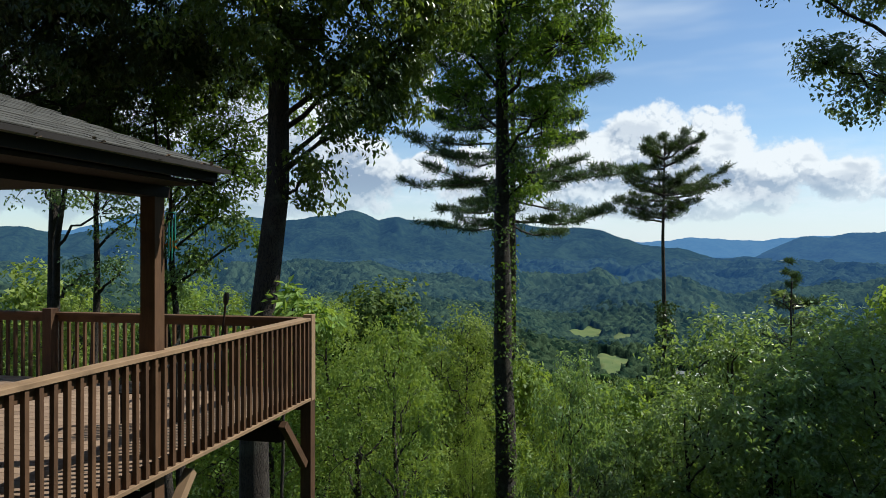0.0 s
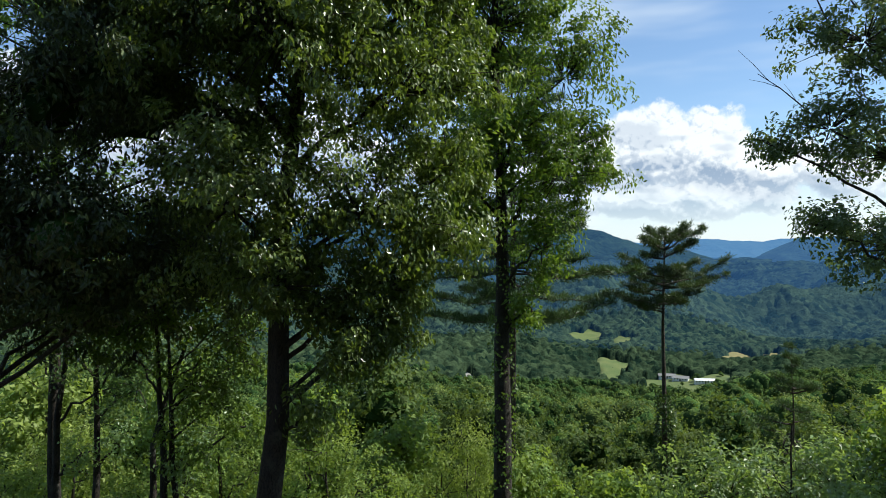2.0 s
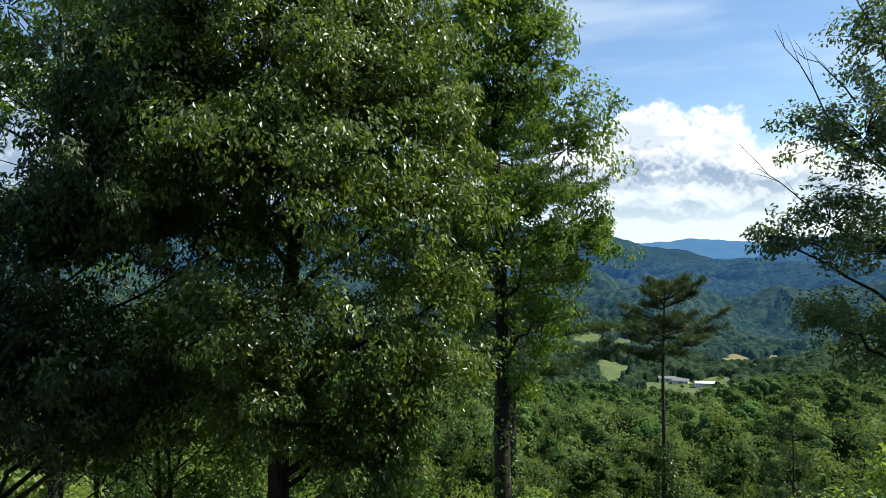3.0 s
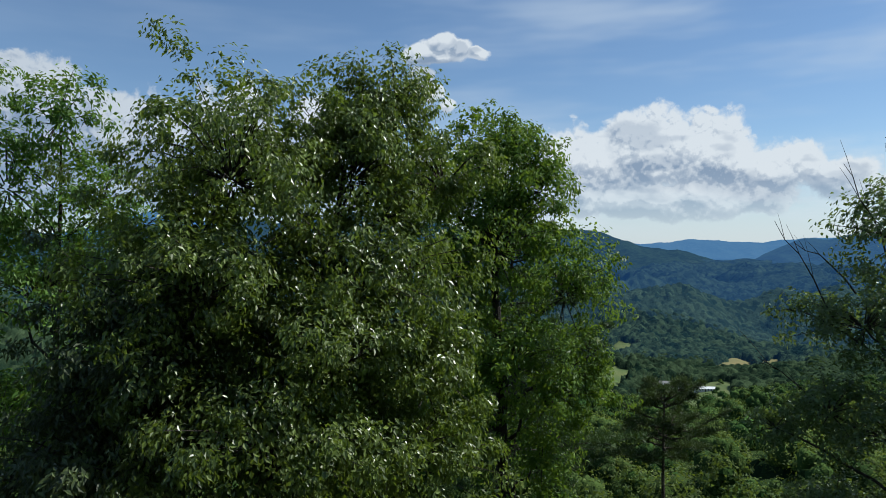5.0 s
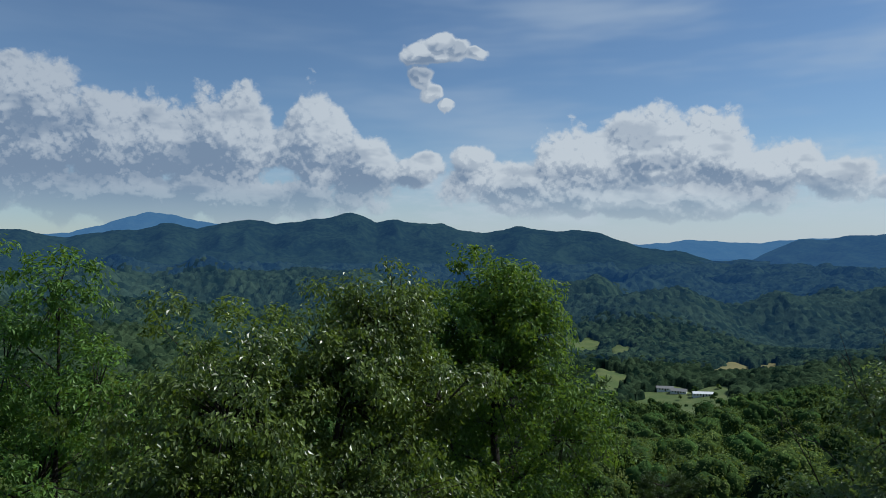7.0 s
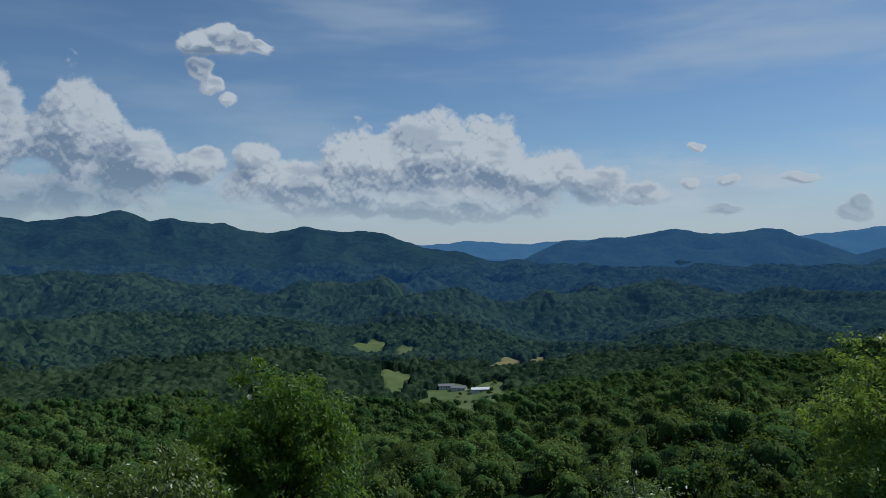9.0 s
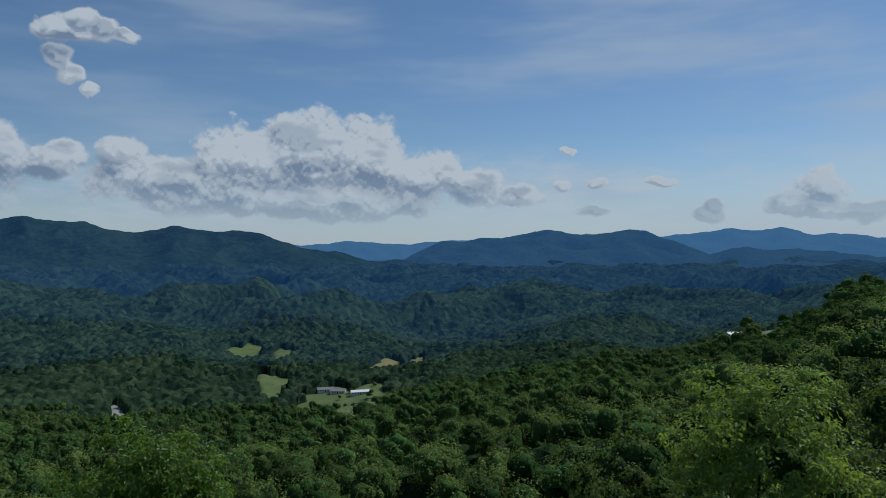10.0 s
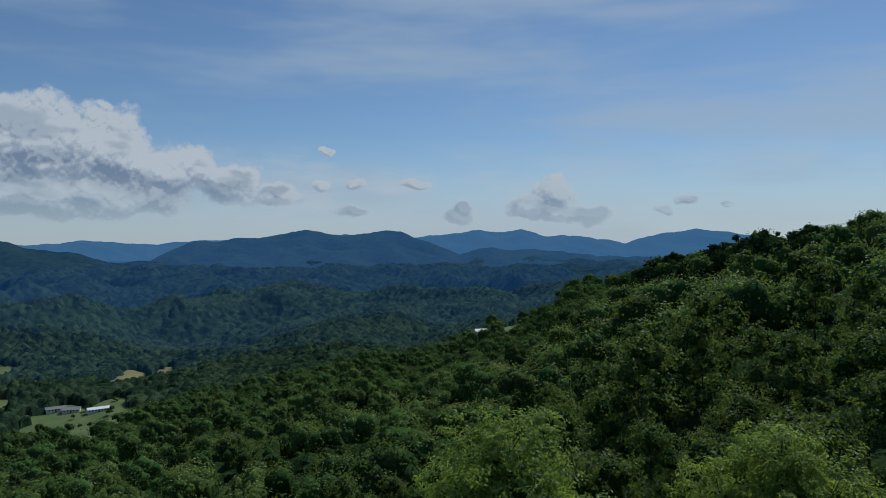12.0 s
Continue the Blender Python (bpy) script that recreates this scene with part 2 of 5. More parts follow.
def ground_material():
    m, n = material("forest floor and meadow")
    at = n.add("ShaderNodeTexCoord").outputs["Object"]
    wide = n.noise(at, 0.012, 5)
    fine = n.noise(at, 1.4, 6)
    c = n.mix(n.range(fine, 0.35, 0.7), (0.016, 0.028, 0.012), (0.04, 0.06, 0.022))
    c = n.mix(n.math("MULTIPLY", n.range(wide, 0.5, 0.7), 0.4), c, (0.035, 0.04, 0.022))
    p = n.add("ShaderNodeBsdfPrincipled", {"Base Color": c, "Roughness": 0.95, "Specular IOR Level": 0.0, "Normal": bumped(n, fine, 0.6, 0.2)})
    finish(n, p.outputs[0])
    return m


def field_material(name, a, b):
    m, n = material(name)
    at = n.add("ShaderNodeTexCoord").outputs["Object"]
    c = n.mix(n.range(n.noise(at, 0.06, 5), 0.35, 0.68), a, b)
    c = n.mix(n.math("MULTIPLY", n.noise(at, 0.8, 4), 0.4), c, tuple(v * 0.6 for v in a))
    p = n.add("ShaderNodeBsdfPrincipled", {"Base Color": c, "Roughness": 0.95, "Normal": bumped(n, n.noise(at, 0.7, 4), 0.4, 0.5)})
    finish(n, p.outputs[0])
    return m


def distance_material(name, dark, bright, haze_glow, strength):
    """Wooded country far off, its haze painted into the surface as an even blue emission."""
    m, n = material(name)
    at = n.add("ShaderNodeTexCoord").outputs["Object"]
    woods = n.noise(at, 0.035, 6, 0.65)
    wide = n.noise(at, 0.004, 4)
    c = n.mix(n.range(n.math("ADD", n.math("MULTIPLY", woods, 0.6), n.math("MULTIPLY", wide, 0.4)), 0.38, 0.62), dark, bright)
    p = n.add("ShaderNodeBsdfPrincipled", {"Base Color": c, "Roughness": 1.0, "Specular IOR Level": 0.0, "Emission Color": (*haze_glow, 1), "Emission Strength": strength,
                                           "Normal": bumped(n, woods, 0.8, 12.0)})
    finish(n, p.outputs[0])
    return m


OAK_LEAF = leaf_material("oak leaf", (0.014, 0.031, 0.010), (0.20, 0.28, 0.062), 0.34, 0.35, 0.5)
# Oak leaf darkened in colour to stand in for the crown's shaded side.
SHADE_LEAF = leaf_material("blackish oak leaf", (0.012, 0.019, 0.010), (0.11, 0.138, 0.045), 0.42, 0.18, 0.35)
MID_LEAF = leaf_material("mid green leaf", (0.024, 0.052, 0.012), (0.20, 0.30, 0.058), 0.46, 0.34, 0.25)
BRIGHT_OAK_LEAF = leaf_material("light oak leaf", (0.030, 0.064, 0.014), (0.225, 0.325, 0.064), 0.45, 0.40, 0.25)
LIGHT_LEAF = leaf_material("light green leaf", (0.058, 0.108, 0.03), (0.30, 0.385, 0.10), 0.5, 0.42, 0.2)
DARK_LEAF = leaf_material("dark glossy leaf", (0.042, 0.082, 0.036), (0.29, 0.39, 0.17), 0.38, 0.44, 0.6)
SILVER_LEAF = leaf_material("pale grey green leaf", (0.035, 0.06, 0.026), (0.21, 0.28, 0.12), 0.42, 0.34, 0.5)
NEEDLE = leaf_material("pine needles", (0.018, 0.038, 0.014), (0.09, 0.14, 0.046), 0.5, 0.2, 0.3)
VINE_LEAF = leaf_material("vine leaf", (0.042, 0.086, 0.018), (0.18, 0.27, 0.058), 0.4, 0.36)
DARK_IVY = leaf_material("dark ivy leaf", (0.014, 0.030, 0.010), (0.075, 0.115, 0.03), 0.4, 0.25)
FOREST_LEAF = leaf_material("forest leaf", (0.023, 0.045, 0.017), (0.160, 0.213, 0.062), 0.6, 0.34, 0.1)
# Shade painted as colour: darker greens for the lumps inside the crowns.
INNER_SHADE = leaf_material("inner foliage", (0.020, 0.042, 0.012), (0.06, 0.10, 0.026), 0.9, 0.1, 0.0, 0.5)
WOODS_SHADE = leaf_material("distant inner woods", (0.022, 0.046, 0.015), (0.085, 0.130, 0.036), 0.9, 0.0, 0.0, 0.6, tint=True)
WOODS = leaf_material("distant woods", (0.022, 0.048, 0.019), (0.126, 0.170, 0.056), 0.8, 0.22, 0.0, stand=0.5, tint=True)
SLOPE_LEAF = leaf_material("leaf of the slope forest", (0.018, 0.036, 0.013), (0.203, 0.262, 0.066), 0.6, 0.32, 0.12, tint=True)
# Painted haze: these greens lean blue, and blue emission grows with distance.
MID_WOODS = canopy_material("woods of the valley", (0.009, 0.021, 0.014), (0.052, 0.080, 0.040), 8.0, 1.0)
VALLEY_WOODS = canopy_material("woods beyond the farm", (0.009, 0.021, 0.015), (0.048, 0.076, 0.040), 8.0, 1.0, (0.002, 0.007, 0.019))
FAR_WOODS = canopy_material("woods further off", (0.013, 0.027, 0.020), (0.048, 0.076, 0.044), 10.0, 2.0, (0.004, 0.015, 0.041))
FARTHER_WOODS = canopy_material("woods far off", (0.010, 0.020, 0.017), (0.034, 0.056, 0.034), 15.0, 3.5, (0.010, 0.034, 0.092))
CONIFER = leaf_material("dark conifer", (0.010, 0.024, 0.012), (0.04, 0.07, 0.026), 0.8, 0.1, 0.0)
BARK = bark_material("dark brown bark", (0.008, 0.006, 0.005), (0.046, 0.035, 0.027), 0.22)
PINE_BARK = bark_material("pine bark", (0.018, 0.014, 0.011), (0.085, 0.065, 0.05), 0.3)
TIMBER = timber_material("red brown stained timber", (0.034, 0.017, 0.010), (0.17, 0.092, 0.046))
DECKING = timber_material("worn decking", (0.16, 0.105, 0.072), (0.37, 0.265, 0.185))
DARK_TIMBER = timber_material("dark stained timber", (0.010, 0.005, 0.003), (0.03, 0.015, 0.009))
# Paler tan than TIMBER: sunlight on the near rail put into its colour.
SUNLIT_TIMBER = timber_material("sun-bleached timber", (0.14, 0.085, 0.05), (0.36, 0.245, 0.145))
SHINGLE = shingle_material("asphalt shingle")
SHINGLE_FIELD = shingle_material("asphalt shingle field", True)
DRIP = plain_material("grey gutter metal", (0.24, 0.225, 0.19), 0.7, 0.0, 0.6)
LITTER = plain_material("dry leaf", (0.12, 0.075, 0.04), 0.9)
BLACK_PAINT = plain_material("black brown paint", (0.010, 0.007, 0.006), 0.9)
IRON = plain_material("black iron", (0.02, 0.02, 0.02), 0.45, 0.6)
CHIME = plain_material("green enamel", (0.03, 0.22, 0.16), 0.35, 0.3)
ORANGE = plain_material("orange enamel", (0.75, 0.25, 0.03), 0.4)
WHITE = plain_material("white painted boards", (0.75, 0.75, 0.72), 0.7)
TIN = plain_material("pale metal roof", (0.7, 0.71, 0.72), 0.6)
GREY_ROOF = plain_material("grey shingle roof", (0.2, 0.2, 0.2), 0.9)
GLASS = plain_material("dark window glass", (0.03, 0.035, 0.04), 0.1)
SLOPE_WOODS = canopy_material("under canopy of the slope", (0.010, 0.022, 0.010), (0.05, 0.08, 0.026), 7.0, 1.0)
GROUND = ground_material()


# ---- mesh helpers ----
rng = np.random.default_rng(7)


def mesh_of(name, verts, faces, mat, smooth=False, inner=None, inner_from=0):
    """A mesh from arrays: verts (n, 3), faces (m, 3 or 4); faces from inner_from on take the material inner."""
    verts, faces = np.asarray(verts, np.float32), np.asarray(faces, np.int32)
    me = bpy.data.meshes.new(name)
    k = faces.shape[1]
    me.vertices.add(len(verts))
    me.vertices.foreach_set("co", verts.ravel())
    me.loops.add(faces.size)
    me.loops.foreach_set("vertex_index", faces.ravel())
    me.polygons.add(len(faces))
    me.polygons.foreach_set("loop_start", np.arange(0, faces.size, k, dtype=np.int32))
    me.polygons.foreach_set("use_smooth", np.full(len(faces), smooth))
    me.update(calc_edges=True)
    me.materials.append(mat)
    if inner:
        me.materials.append(inner)
        me.polygons.foreach_set("material_index", (np.arange(len(faces)) >= inner_from).astype(np.int32))
    return me


def part(name, me, parent, label="", at=None):
    ob = new(name, me)
    if at is not None:
        ob.matrix_basis = at
    ob.parent = parent
    return tagged(ob, label) if label else ob


def join(pieces):
    """Arrays of verts and faces joined into one pair."""
    vs, fs, off = [], [], 0
    for v, f in pieces:
        vs.append(v)
        fs.append(np.asarray(f) + off)
        off += len(v)
    return np.concatenate(vs), np.concatenate(fs)


def tube(points, radii, sides=8, cap=True):
    """A tapered tube along a line of points, as verts and quads."""
    p = np.asarray(points, float)
    r = np.asarray(radii, float)
    d = np.gradient(p, axis=0)
    d /= np.linalg.norm(d, axis=1, keepdims=True) + 1e-9
    ref = np.where(np.abs(d[:, 2:3]) > 0.9, [[1.0, 0, 0]], [[0, 0, 1.0]])
    a = np.cross(d, ref)
    a /= np.linalg.norm(a, axis=1, keepdims=True) + 1e-9
    for i in range(1, len(a)):
        a[i] = a[i - 1] - d[i] * (a[i - 1] @ d[i])
        a[i] /= np.linalg.norm(a[i]) + 1e-9
    b = np.cross(d, a)
    th = np.linspace(0, 2 * np.pi, sides, endpoint=False)
    ring = np.cos(th)[None, :, None] * a[:, None] + np.sin(th)[None, :, None] * b[:, None]
    v = (p[:, None] + ring * r[:, None, None]).reshape(-1, 3)
    i, j = np.meshgrid(np.arange(len(p) - 1), np.arange(sides), indexing="ij")
    k = (j + 1) % sides
    f = np.stack([i * sides + j, i * sides + k, (i + 1) * sides + k, (i + 1) * sides + j], -1).reshape(-1, 4)
    return v, f


def unit(v):
    return v / (np.linalg.norm(v, axis=-1, keepdims=True) + 1e-9)


def tri_sprays(p, size, out, loose):
    """Small leaf sprays as single triangles that face outwards."""
    nrm = unit(unit(out) + (0, 0, 0.3) + rng.normal(size=out.shape) * loose)
    d = unit(np.cross(nrm, rng.normal(size=out.shape)))
    w = np.cross(nrm, d)
    q = size * rng.uniform(0.6, 1.35, (len(p), 1))
    v = np.stack([p - d * q * 0.5 - w * q * 0.36, p + d * q * 0.6 - w * q * 0.1, p - d * q * 0.1 + w * q * 0.55], 1).reshape(-1, 3)
    return v, np.arange(len(v)).reshape(-1, 3)


def leaves(places, size, out, droop=0.5, slim=0.5, fold=0.12, loose=0.6):
    """Diamond leaves at given places, each a folded quad that faces outwards and up; droop lets their tips hang."""
    n = len(places)
    size = size * rng.uniform(0.65, 1.3, (n, 1))
    nrm = unit(unit(out) + (0, 0, 0.6 / (1 + droop ** 2)) + rng.normal(size=(n, 3)) * loose)
    d = rng.normal(size=(n, 3))
    d[:, 2] -= droop * 1.5
    d = unit(d - nrm * (d * nrm).sum(1, keepdims=True))
    s = np.cross(d, nrm)
    mid = places + d * size * 0.45
    v = np.stack([places, mid + s * size * slim * 0.5 + nrm * size * fold, places + d * size, mid - s * size * slim * 0.5 + nrm * size * fold], 1).reshape(-1, 3)
    return v, np.arange(4 * n).reshape(-1, 4)


def bow(a, b, rise, n=6, wobble=0.0):
    """A bent line from a to b that first rises or sags."""
    a, b = np.asarray(a, float), np.asarray(b, float)
    t = np.linspace(0, 1, n)[:, None]
    p = a + (b - a) * t
    p[:, 2] += rise * (4 * t * (1 - t))[:, 0]
    if wobble:
        p[1:-1] += rng.normal(size=(n - 2, 3)) * wobble
    return p


# ---- trees ----
def ball_points(n):
    return unit(rng.normal(size=(n, 3)))


def lump(n_lat=5, n_lon=8):
    """A rounded crown, open below: verts and triangles on the unit ball."""
    v = [[0, 0, 1.0]]
    for i in range(1, n_lat):
        a = np.pi * 0.74 * i / (n_lat - 1)
        for b in np.linspace(0, 2 * np.pi, n_lon, endpoint=False) + (i % 2) * np.pi / n_lon:
            v.append([np.sin(a) * np.cos(b), np.sin(a) * np.sin(b), np.cos(a)])
    f = [[0, 1 + j, 1 + (j + 1) % n_lon] for j in range(n_lon)]
    for i in range(n_lat - 2):
        for j in range(n_lon):
            a, b = 1 + i * n_lon + j, 1 + i * n_lon + (j + 1) % n_lon
            f += [[a, a + n_lon, b + n_lon], [a, b + n_lon, b]]
    return np.array(v), np.array(f)


def lobed_tree(line, trunk_r, lobes, tips=1.0, per=50, leaf=0.18, clump=0.42, droop=0.5, leaf_mat=None, bark=None, twigs=0.6, sides=8, slim=0.5, core=0.0, shell=0.5, fine=True):
    """Meshes of a broad-leaved tree: the trunk along a line, a limb to each lobe of the crown (x, y, z, half-width, half-height), twigs and leaves."""
    line = np.asarray(line, float)
    t = np.linspace(0, 1, 12)
    zs = np.linspace(line[0, 2], line[-1, 2], 12)
    mid = np.stack([np.interp(zs, line[:, 2], line[:, 0]), np.interp(zs, line[:, 2], line[:, 1]), zs], 1)
    mid[2:-1, :2] += rng.normal(size=(9, 2)) * trunk_r * 0.25
    rad = np.maximum(trunk_r * (1.08 - t) ** 0.8, 0.025)
    rad[0] *= 1.4
    out = [mesh_of("trunk", *tube(mid, rad, sides), bark or BARK, True)]
    wood, places, ways, cores = [], [], [], []
    for x, y, z, rx, rz in lobes:
        c = np.array((x, y, z), float)
        reach = np.hypot(x - np.interp(z, zs, mid[:, 0]), y - np.interp(z, zs, mid[:, 1]))
        hz = np.clip(z - 0.35 * rz - reach * 0.55, zs[0] + (zs[-1] - zs[0]) * 0.25, zs[-1] * 0.98 + zs[0] * 0.02)
        a = np.array([np.interp(hz, zs, mid[:, k]) for k in range(3)])
        if np.linalg.norm(c - a) > 0.25:
            limb = bow(a, c, 0.06 * reach, 6, 0.05 * rx)
            r0 = min(np.interp(hz, zs, rad) * 0.5, 0.03 + 0.022 * rx)
            out.append(mesh_of("limb", *tube(limb, np.linspace(r0, 0.02, 6), 6), bark or BARK, True))
        n = max(6, int(tips * 4 * np.pi * rx * (rx + rz) / 2))
        way = ball_points(n)
        way[:, 2] = np.abs(way[:, 2]) * np.where(rng.uniform(size=n) < 0.3, -1, 1)
        knob = 1 + 0.16 * np.sin(way @ (5.1, 2.3, 3.7) + x * 3) + 0.14 * np.sin(way @ (-3.3, 6.1, 4.2) + y * 2)
        f = rng.uniform(shell, 1.05, n) * knob
        tip = c + way * f[:, None] * (rx, rx, rz)
        for k in np.flatnonzero(rng.uniform(size=n) < twigs):
            wood.append(tube(bow(c + (tip[k] - c) * 0.15, tip[k], 0.06 * rx, 3), (0.02, 0.012, 0.005), 3))
        places.append(tip)
        ways.append(way)
        # dark lump that fills the lobe and stands in for shade between leaves
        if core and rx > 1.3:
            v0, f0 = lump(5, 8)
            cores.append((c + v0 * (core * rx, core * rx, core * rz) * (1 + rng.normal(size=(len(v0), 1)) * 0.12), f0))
    tip, way = np.concatenate(places), np.concatenate(ways)
    who = np.repeat(np.arange(len(tip)), rng.integers(int(per * 0.5), int(per * 1.5) + 1, len(tip)))
    size = clump * rng.uniform(0.6, 1.4, len(tip))
    b = ball_points(len(who))
    b *= rng.uniform(0.2, 1, (len(who), 1)) ** 0.6
    b[:, 2] *= 0.75
    if fine:
        v, f = leaves(tip[who] + b * size[who, None], leaf, b * 0.8 + way[who], droop, slim)
        leaf_tris = np.concatenate([f[:, [0, 1, 2]], f[:, [0, 2, 3]]])
    else:
        v, leaf_tris = tri_sprays(tip[who] + b * size[who, None], leaf, b * 0.8 + way[who], 0.6)
        f = leaf_tris
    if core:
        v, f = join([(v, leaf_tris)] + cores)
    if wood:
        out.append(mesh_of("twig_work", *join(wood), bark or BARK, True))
    out.append(mesh_of("crown", v, f, leaf_mat or OAK_LEAF, False, INNER_SHADE if core else None, len(leaf_tris) if core else 0))
    return out


def wild_lobes(height, low, radius, n):
    """Lobes of a free-grown crown over the origin."""
    out = [(0, 0, height - radius * 0.4, radius * 0.5, radius * 0.45)]
    for i in range(n):
        k = (i + rng.uniform(0.2, 0.8)) / n
        z = low + (height - low) * (0.12 + 0.72 * k)
        reach = radius * np.interp(k, [0, 0.3, 0.7, 1], [0.55, 0.62, 0.5, 0.25]) * rng.uniform(0.8, 1.2)
        a = i * 2.4 + rng.uniform(-0.4, 0.4)
        r = radius * rng.uniform(0.38, 0.56)
        out.append((np.cos(a) * reach, np.sin(a) * reach, z, r, r * rng.uniform(0.75, 1.0)))
    return out


def forest_kind(height, low, radius, n, **kw):
    return lobed_tree([(0, 0, -0.5), (rng.uniform(-0.4, 0.4), 0, height * 0.85)], 0.16, wild_lobes(height, low, radius, n), **kw)


def ivy(line, radius, z0, z1, n, leaf=0.12, thick=0.16, mat=None):
    """Ivy leaves that hug a trunk between two heights."""
    line = np.asarray(line, float)
    z = z0 + (z1 - z0) * rng.uniform(0, 1, n) ** 1.3
    a = rng.uniform(0, 2 * np.pi, n)
    way = np.stack([np.cos(a), np.sin(a), 0 * a], 1)
    keep = 0.55 + 0.45 * np.sin(z * 2.1 + a * 2) + 0.3 * np.sin(z * 5.3 - a) > rng.uniform(0, 0.9, n)
    r = radius + rng.uniform(0, 1, n) * thick * (0.6 + 0.4 * np.sin(z * 1.3 + a))
    p = np.stack([np.interp(z, line[:, 2], line[:, 0]), np.interp(z, line[:, 2], line[:, 1]), z], 1) + way * r[:, None]
    return mesh_of("ivy", *leaves(p[keep], leaf, way[keep], 0.7, 0.7), mat or VINE_LEAF)


def needle_tufts(places, long, way):
    """Thin needle sprays, each a slim quad."""
    d = unit(way)
    s = unit(np.cross(d, rng.normal(size=d.shape)))
    long = long * rng.uniform(0.7, 1.3, (len(d), 1))
    v = np.stack([places, places + d * long * 0.6 + s * long * 0.05, places + d * long, places + d * long * 0.6 - s * long * 0.05], 1).reshape(-1, 3)
    return v, np.arange(4 * len(d)).reshape(-1, 4)


def pine(height, crown_low, radius, trunk_r, whorls=9, per=5, needles=26, long=0.16, flat=0.25, top_r=0.25, wild=0.0):
    """A white pine: tiers of level boughs with tufts of needles that point up."""
    t = np.linspace(0, 1, 10)
    line = np.stack([rng.normal(size=10) * 0.04, rng.normal(size=10) * 0.04, height * t], 1)
    rad = trunk_r * (1.05 - t) ** 0.8
    trunk = tube(line, rad, 8)
    wood, tufts = [], []
    for w in range(whorls):
        k = w / (whorls - 1)
        h = crown_low + (height * 0.97 - crown_low) * k
        for i in range(per):
            ang = w * 1.1 + i * 2 * np.pi / per + rng.uniform(-0.35, 0.35)
            reach = radius * np.interp(k, [0, 0.2, 0.6, 1], [0.8, 1, 0.72, top_r]) * rng.uniform(0.62 - 0.3 * wild, 1.12 + 0.15 * wild)
            way = np.array([np.cos(ang), np.sin(ang), 0])
            side = np.array([-way[1], way[0], 0])
            base = np.array([0, 0, h + rng.uniform(-0.55, 0.55)])
            end = base + way * reach + (0, 0, reach * (flat * (k - 0.1) + rng.uniform(-0.05, 0.22 + 0.3 * wild)))
            limb = bow(base, end, -reach * 0.05, 6, 0.02 * reach)
            wood.append(tube(limb, np.linspace(0.05, 0.012, 6), 4))
            for s in range(int(12 + 7 * reach)):
                f = rng.uniform(0.2, 1) ** 0.8
                q = np.array([np.interp(f, np.linspace(0, 1, 6), limb[:, j]) for j in range(3)])
                off = side * rng.uniform(-1, 1) * (0.16 + 0.32 * reach * (1.1 - f)) + way * rng.uniform(0, 0.25) + (0, 0, rng.uniform(0.0, 0.12))
                tip = q + off
                wood.append(tube(np.array([q, tip]), (0.010, 0.005), 3))
                for e in (0.55, 0.8, 1.0):
                    tufts.append(q + off * e)
    tufts = np.array(tufts)
    who = np.repeat(np.arange(len(tufts)), needles)
    n = len(who)
    way = rng.normal(size=(n, 3)) + (0, 0, 0.75)
    place = tufts[who] + rng.normal(size=(n, 3)) * 0.05
    crown = needle_tufts(place, long, way)
    return (mesh_of("trunk", *trunk, PINE_BARK, True), mesh_of("branchwork", *join(wood), PINE_BARK, True), mesh_of("crown", *crown, NEEDLE))


def plant(name, meshes, at, label, turn=0.0, scale=1.0, category="tree", group=""):
    """A tree as a thing: an empty at its foot with trunk, limbs and crown under it."""
    ob = new(name)
    ob.matrix_basis = pose(*at, 0, 0, turn) @ Matrix.Scale(scale, 4)
    for me in meshes:
        piece = part(me.name.split(".")[0], me, ob)
        if piece.name.startswith(("twig_work", "branchwork")):
            tagged(piece, kind="stuff")
    return tagged(ob, label, category, group)


# ---- the lie of the land ----
RINGS = np.array([0, 25, 60, 100, 160, 260, 380, 600, 850, 1200, 1700, 2400, 5200.0])
WAYS = np.array([-180, -60, -30, -5, 15, 30, 42, 52, 57, 63, 70, 78, 95, 180.0])
# ground height by distance (columns, as RINGS) and by azimuth (rows, as WAYS)
LAND = np.array([
    [-3, 0, 4, 8, 12, 16, 18, 18, 15, 10, 0, -10, -60],
    [-3, -6, -14, -22, -32, -46, -60, -66, -55, -40, -60, -90, -100],
    [-3, -8, -18, -28, -40, -60, -82, -100, -78, -58, -74, -100, -105],
    [-3, -9, -21, -31, -42, -60, -82, -110, -104, -92, -96, -105, -105],
    [-3, -10, -23, -33, -43, -60, -86, -114, -106, -100, -100, -105, -105],
    [-3, -9, -20, -29, -37, -49, -68, -98, -106, -104, -102, -104, -105],
    [-3, -6, -13, -19, -27, -41, -58, -72, -94, -104, -104, -104, -105],
    [-3, -4, -7, -10, -16, -25, -38, -40, -58, -92, -102, -104, -105],
    [-3, -3, -4, -4, -6, -8, -12, -16, -44, -82, -100, -104, -105],
    [-3, -1, 0, 2, 4, 6, 1, -20, -56, -84, -98, -104, -105],
    [-3, 0, 3, 6, 10, 15, 12, -8, -44, -70, -90, -102, -105],
    [-3, 1, 6, 10, 16, 23, 22, 10, -20, -50, -80, -100, -105],
    [-3, 2, 8, 14, 20, 30, 32, 28, 20, 0, -30, -60, -100],
    [-3, 0, 4, 8, 12, 16, 18, 18, 15, 10, 0, -10, -60]], float)


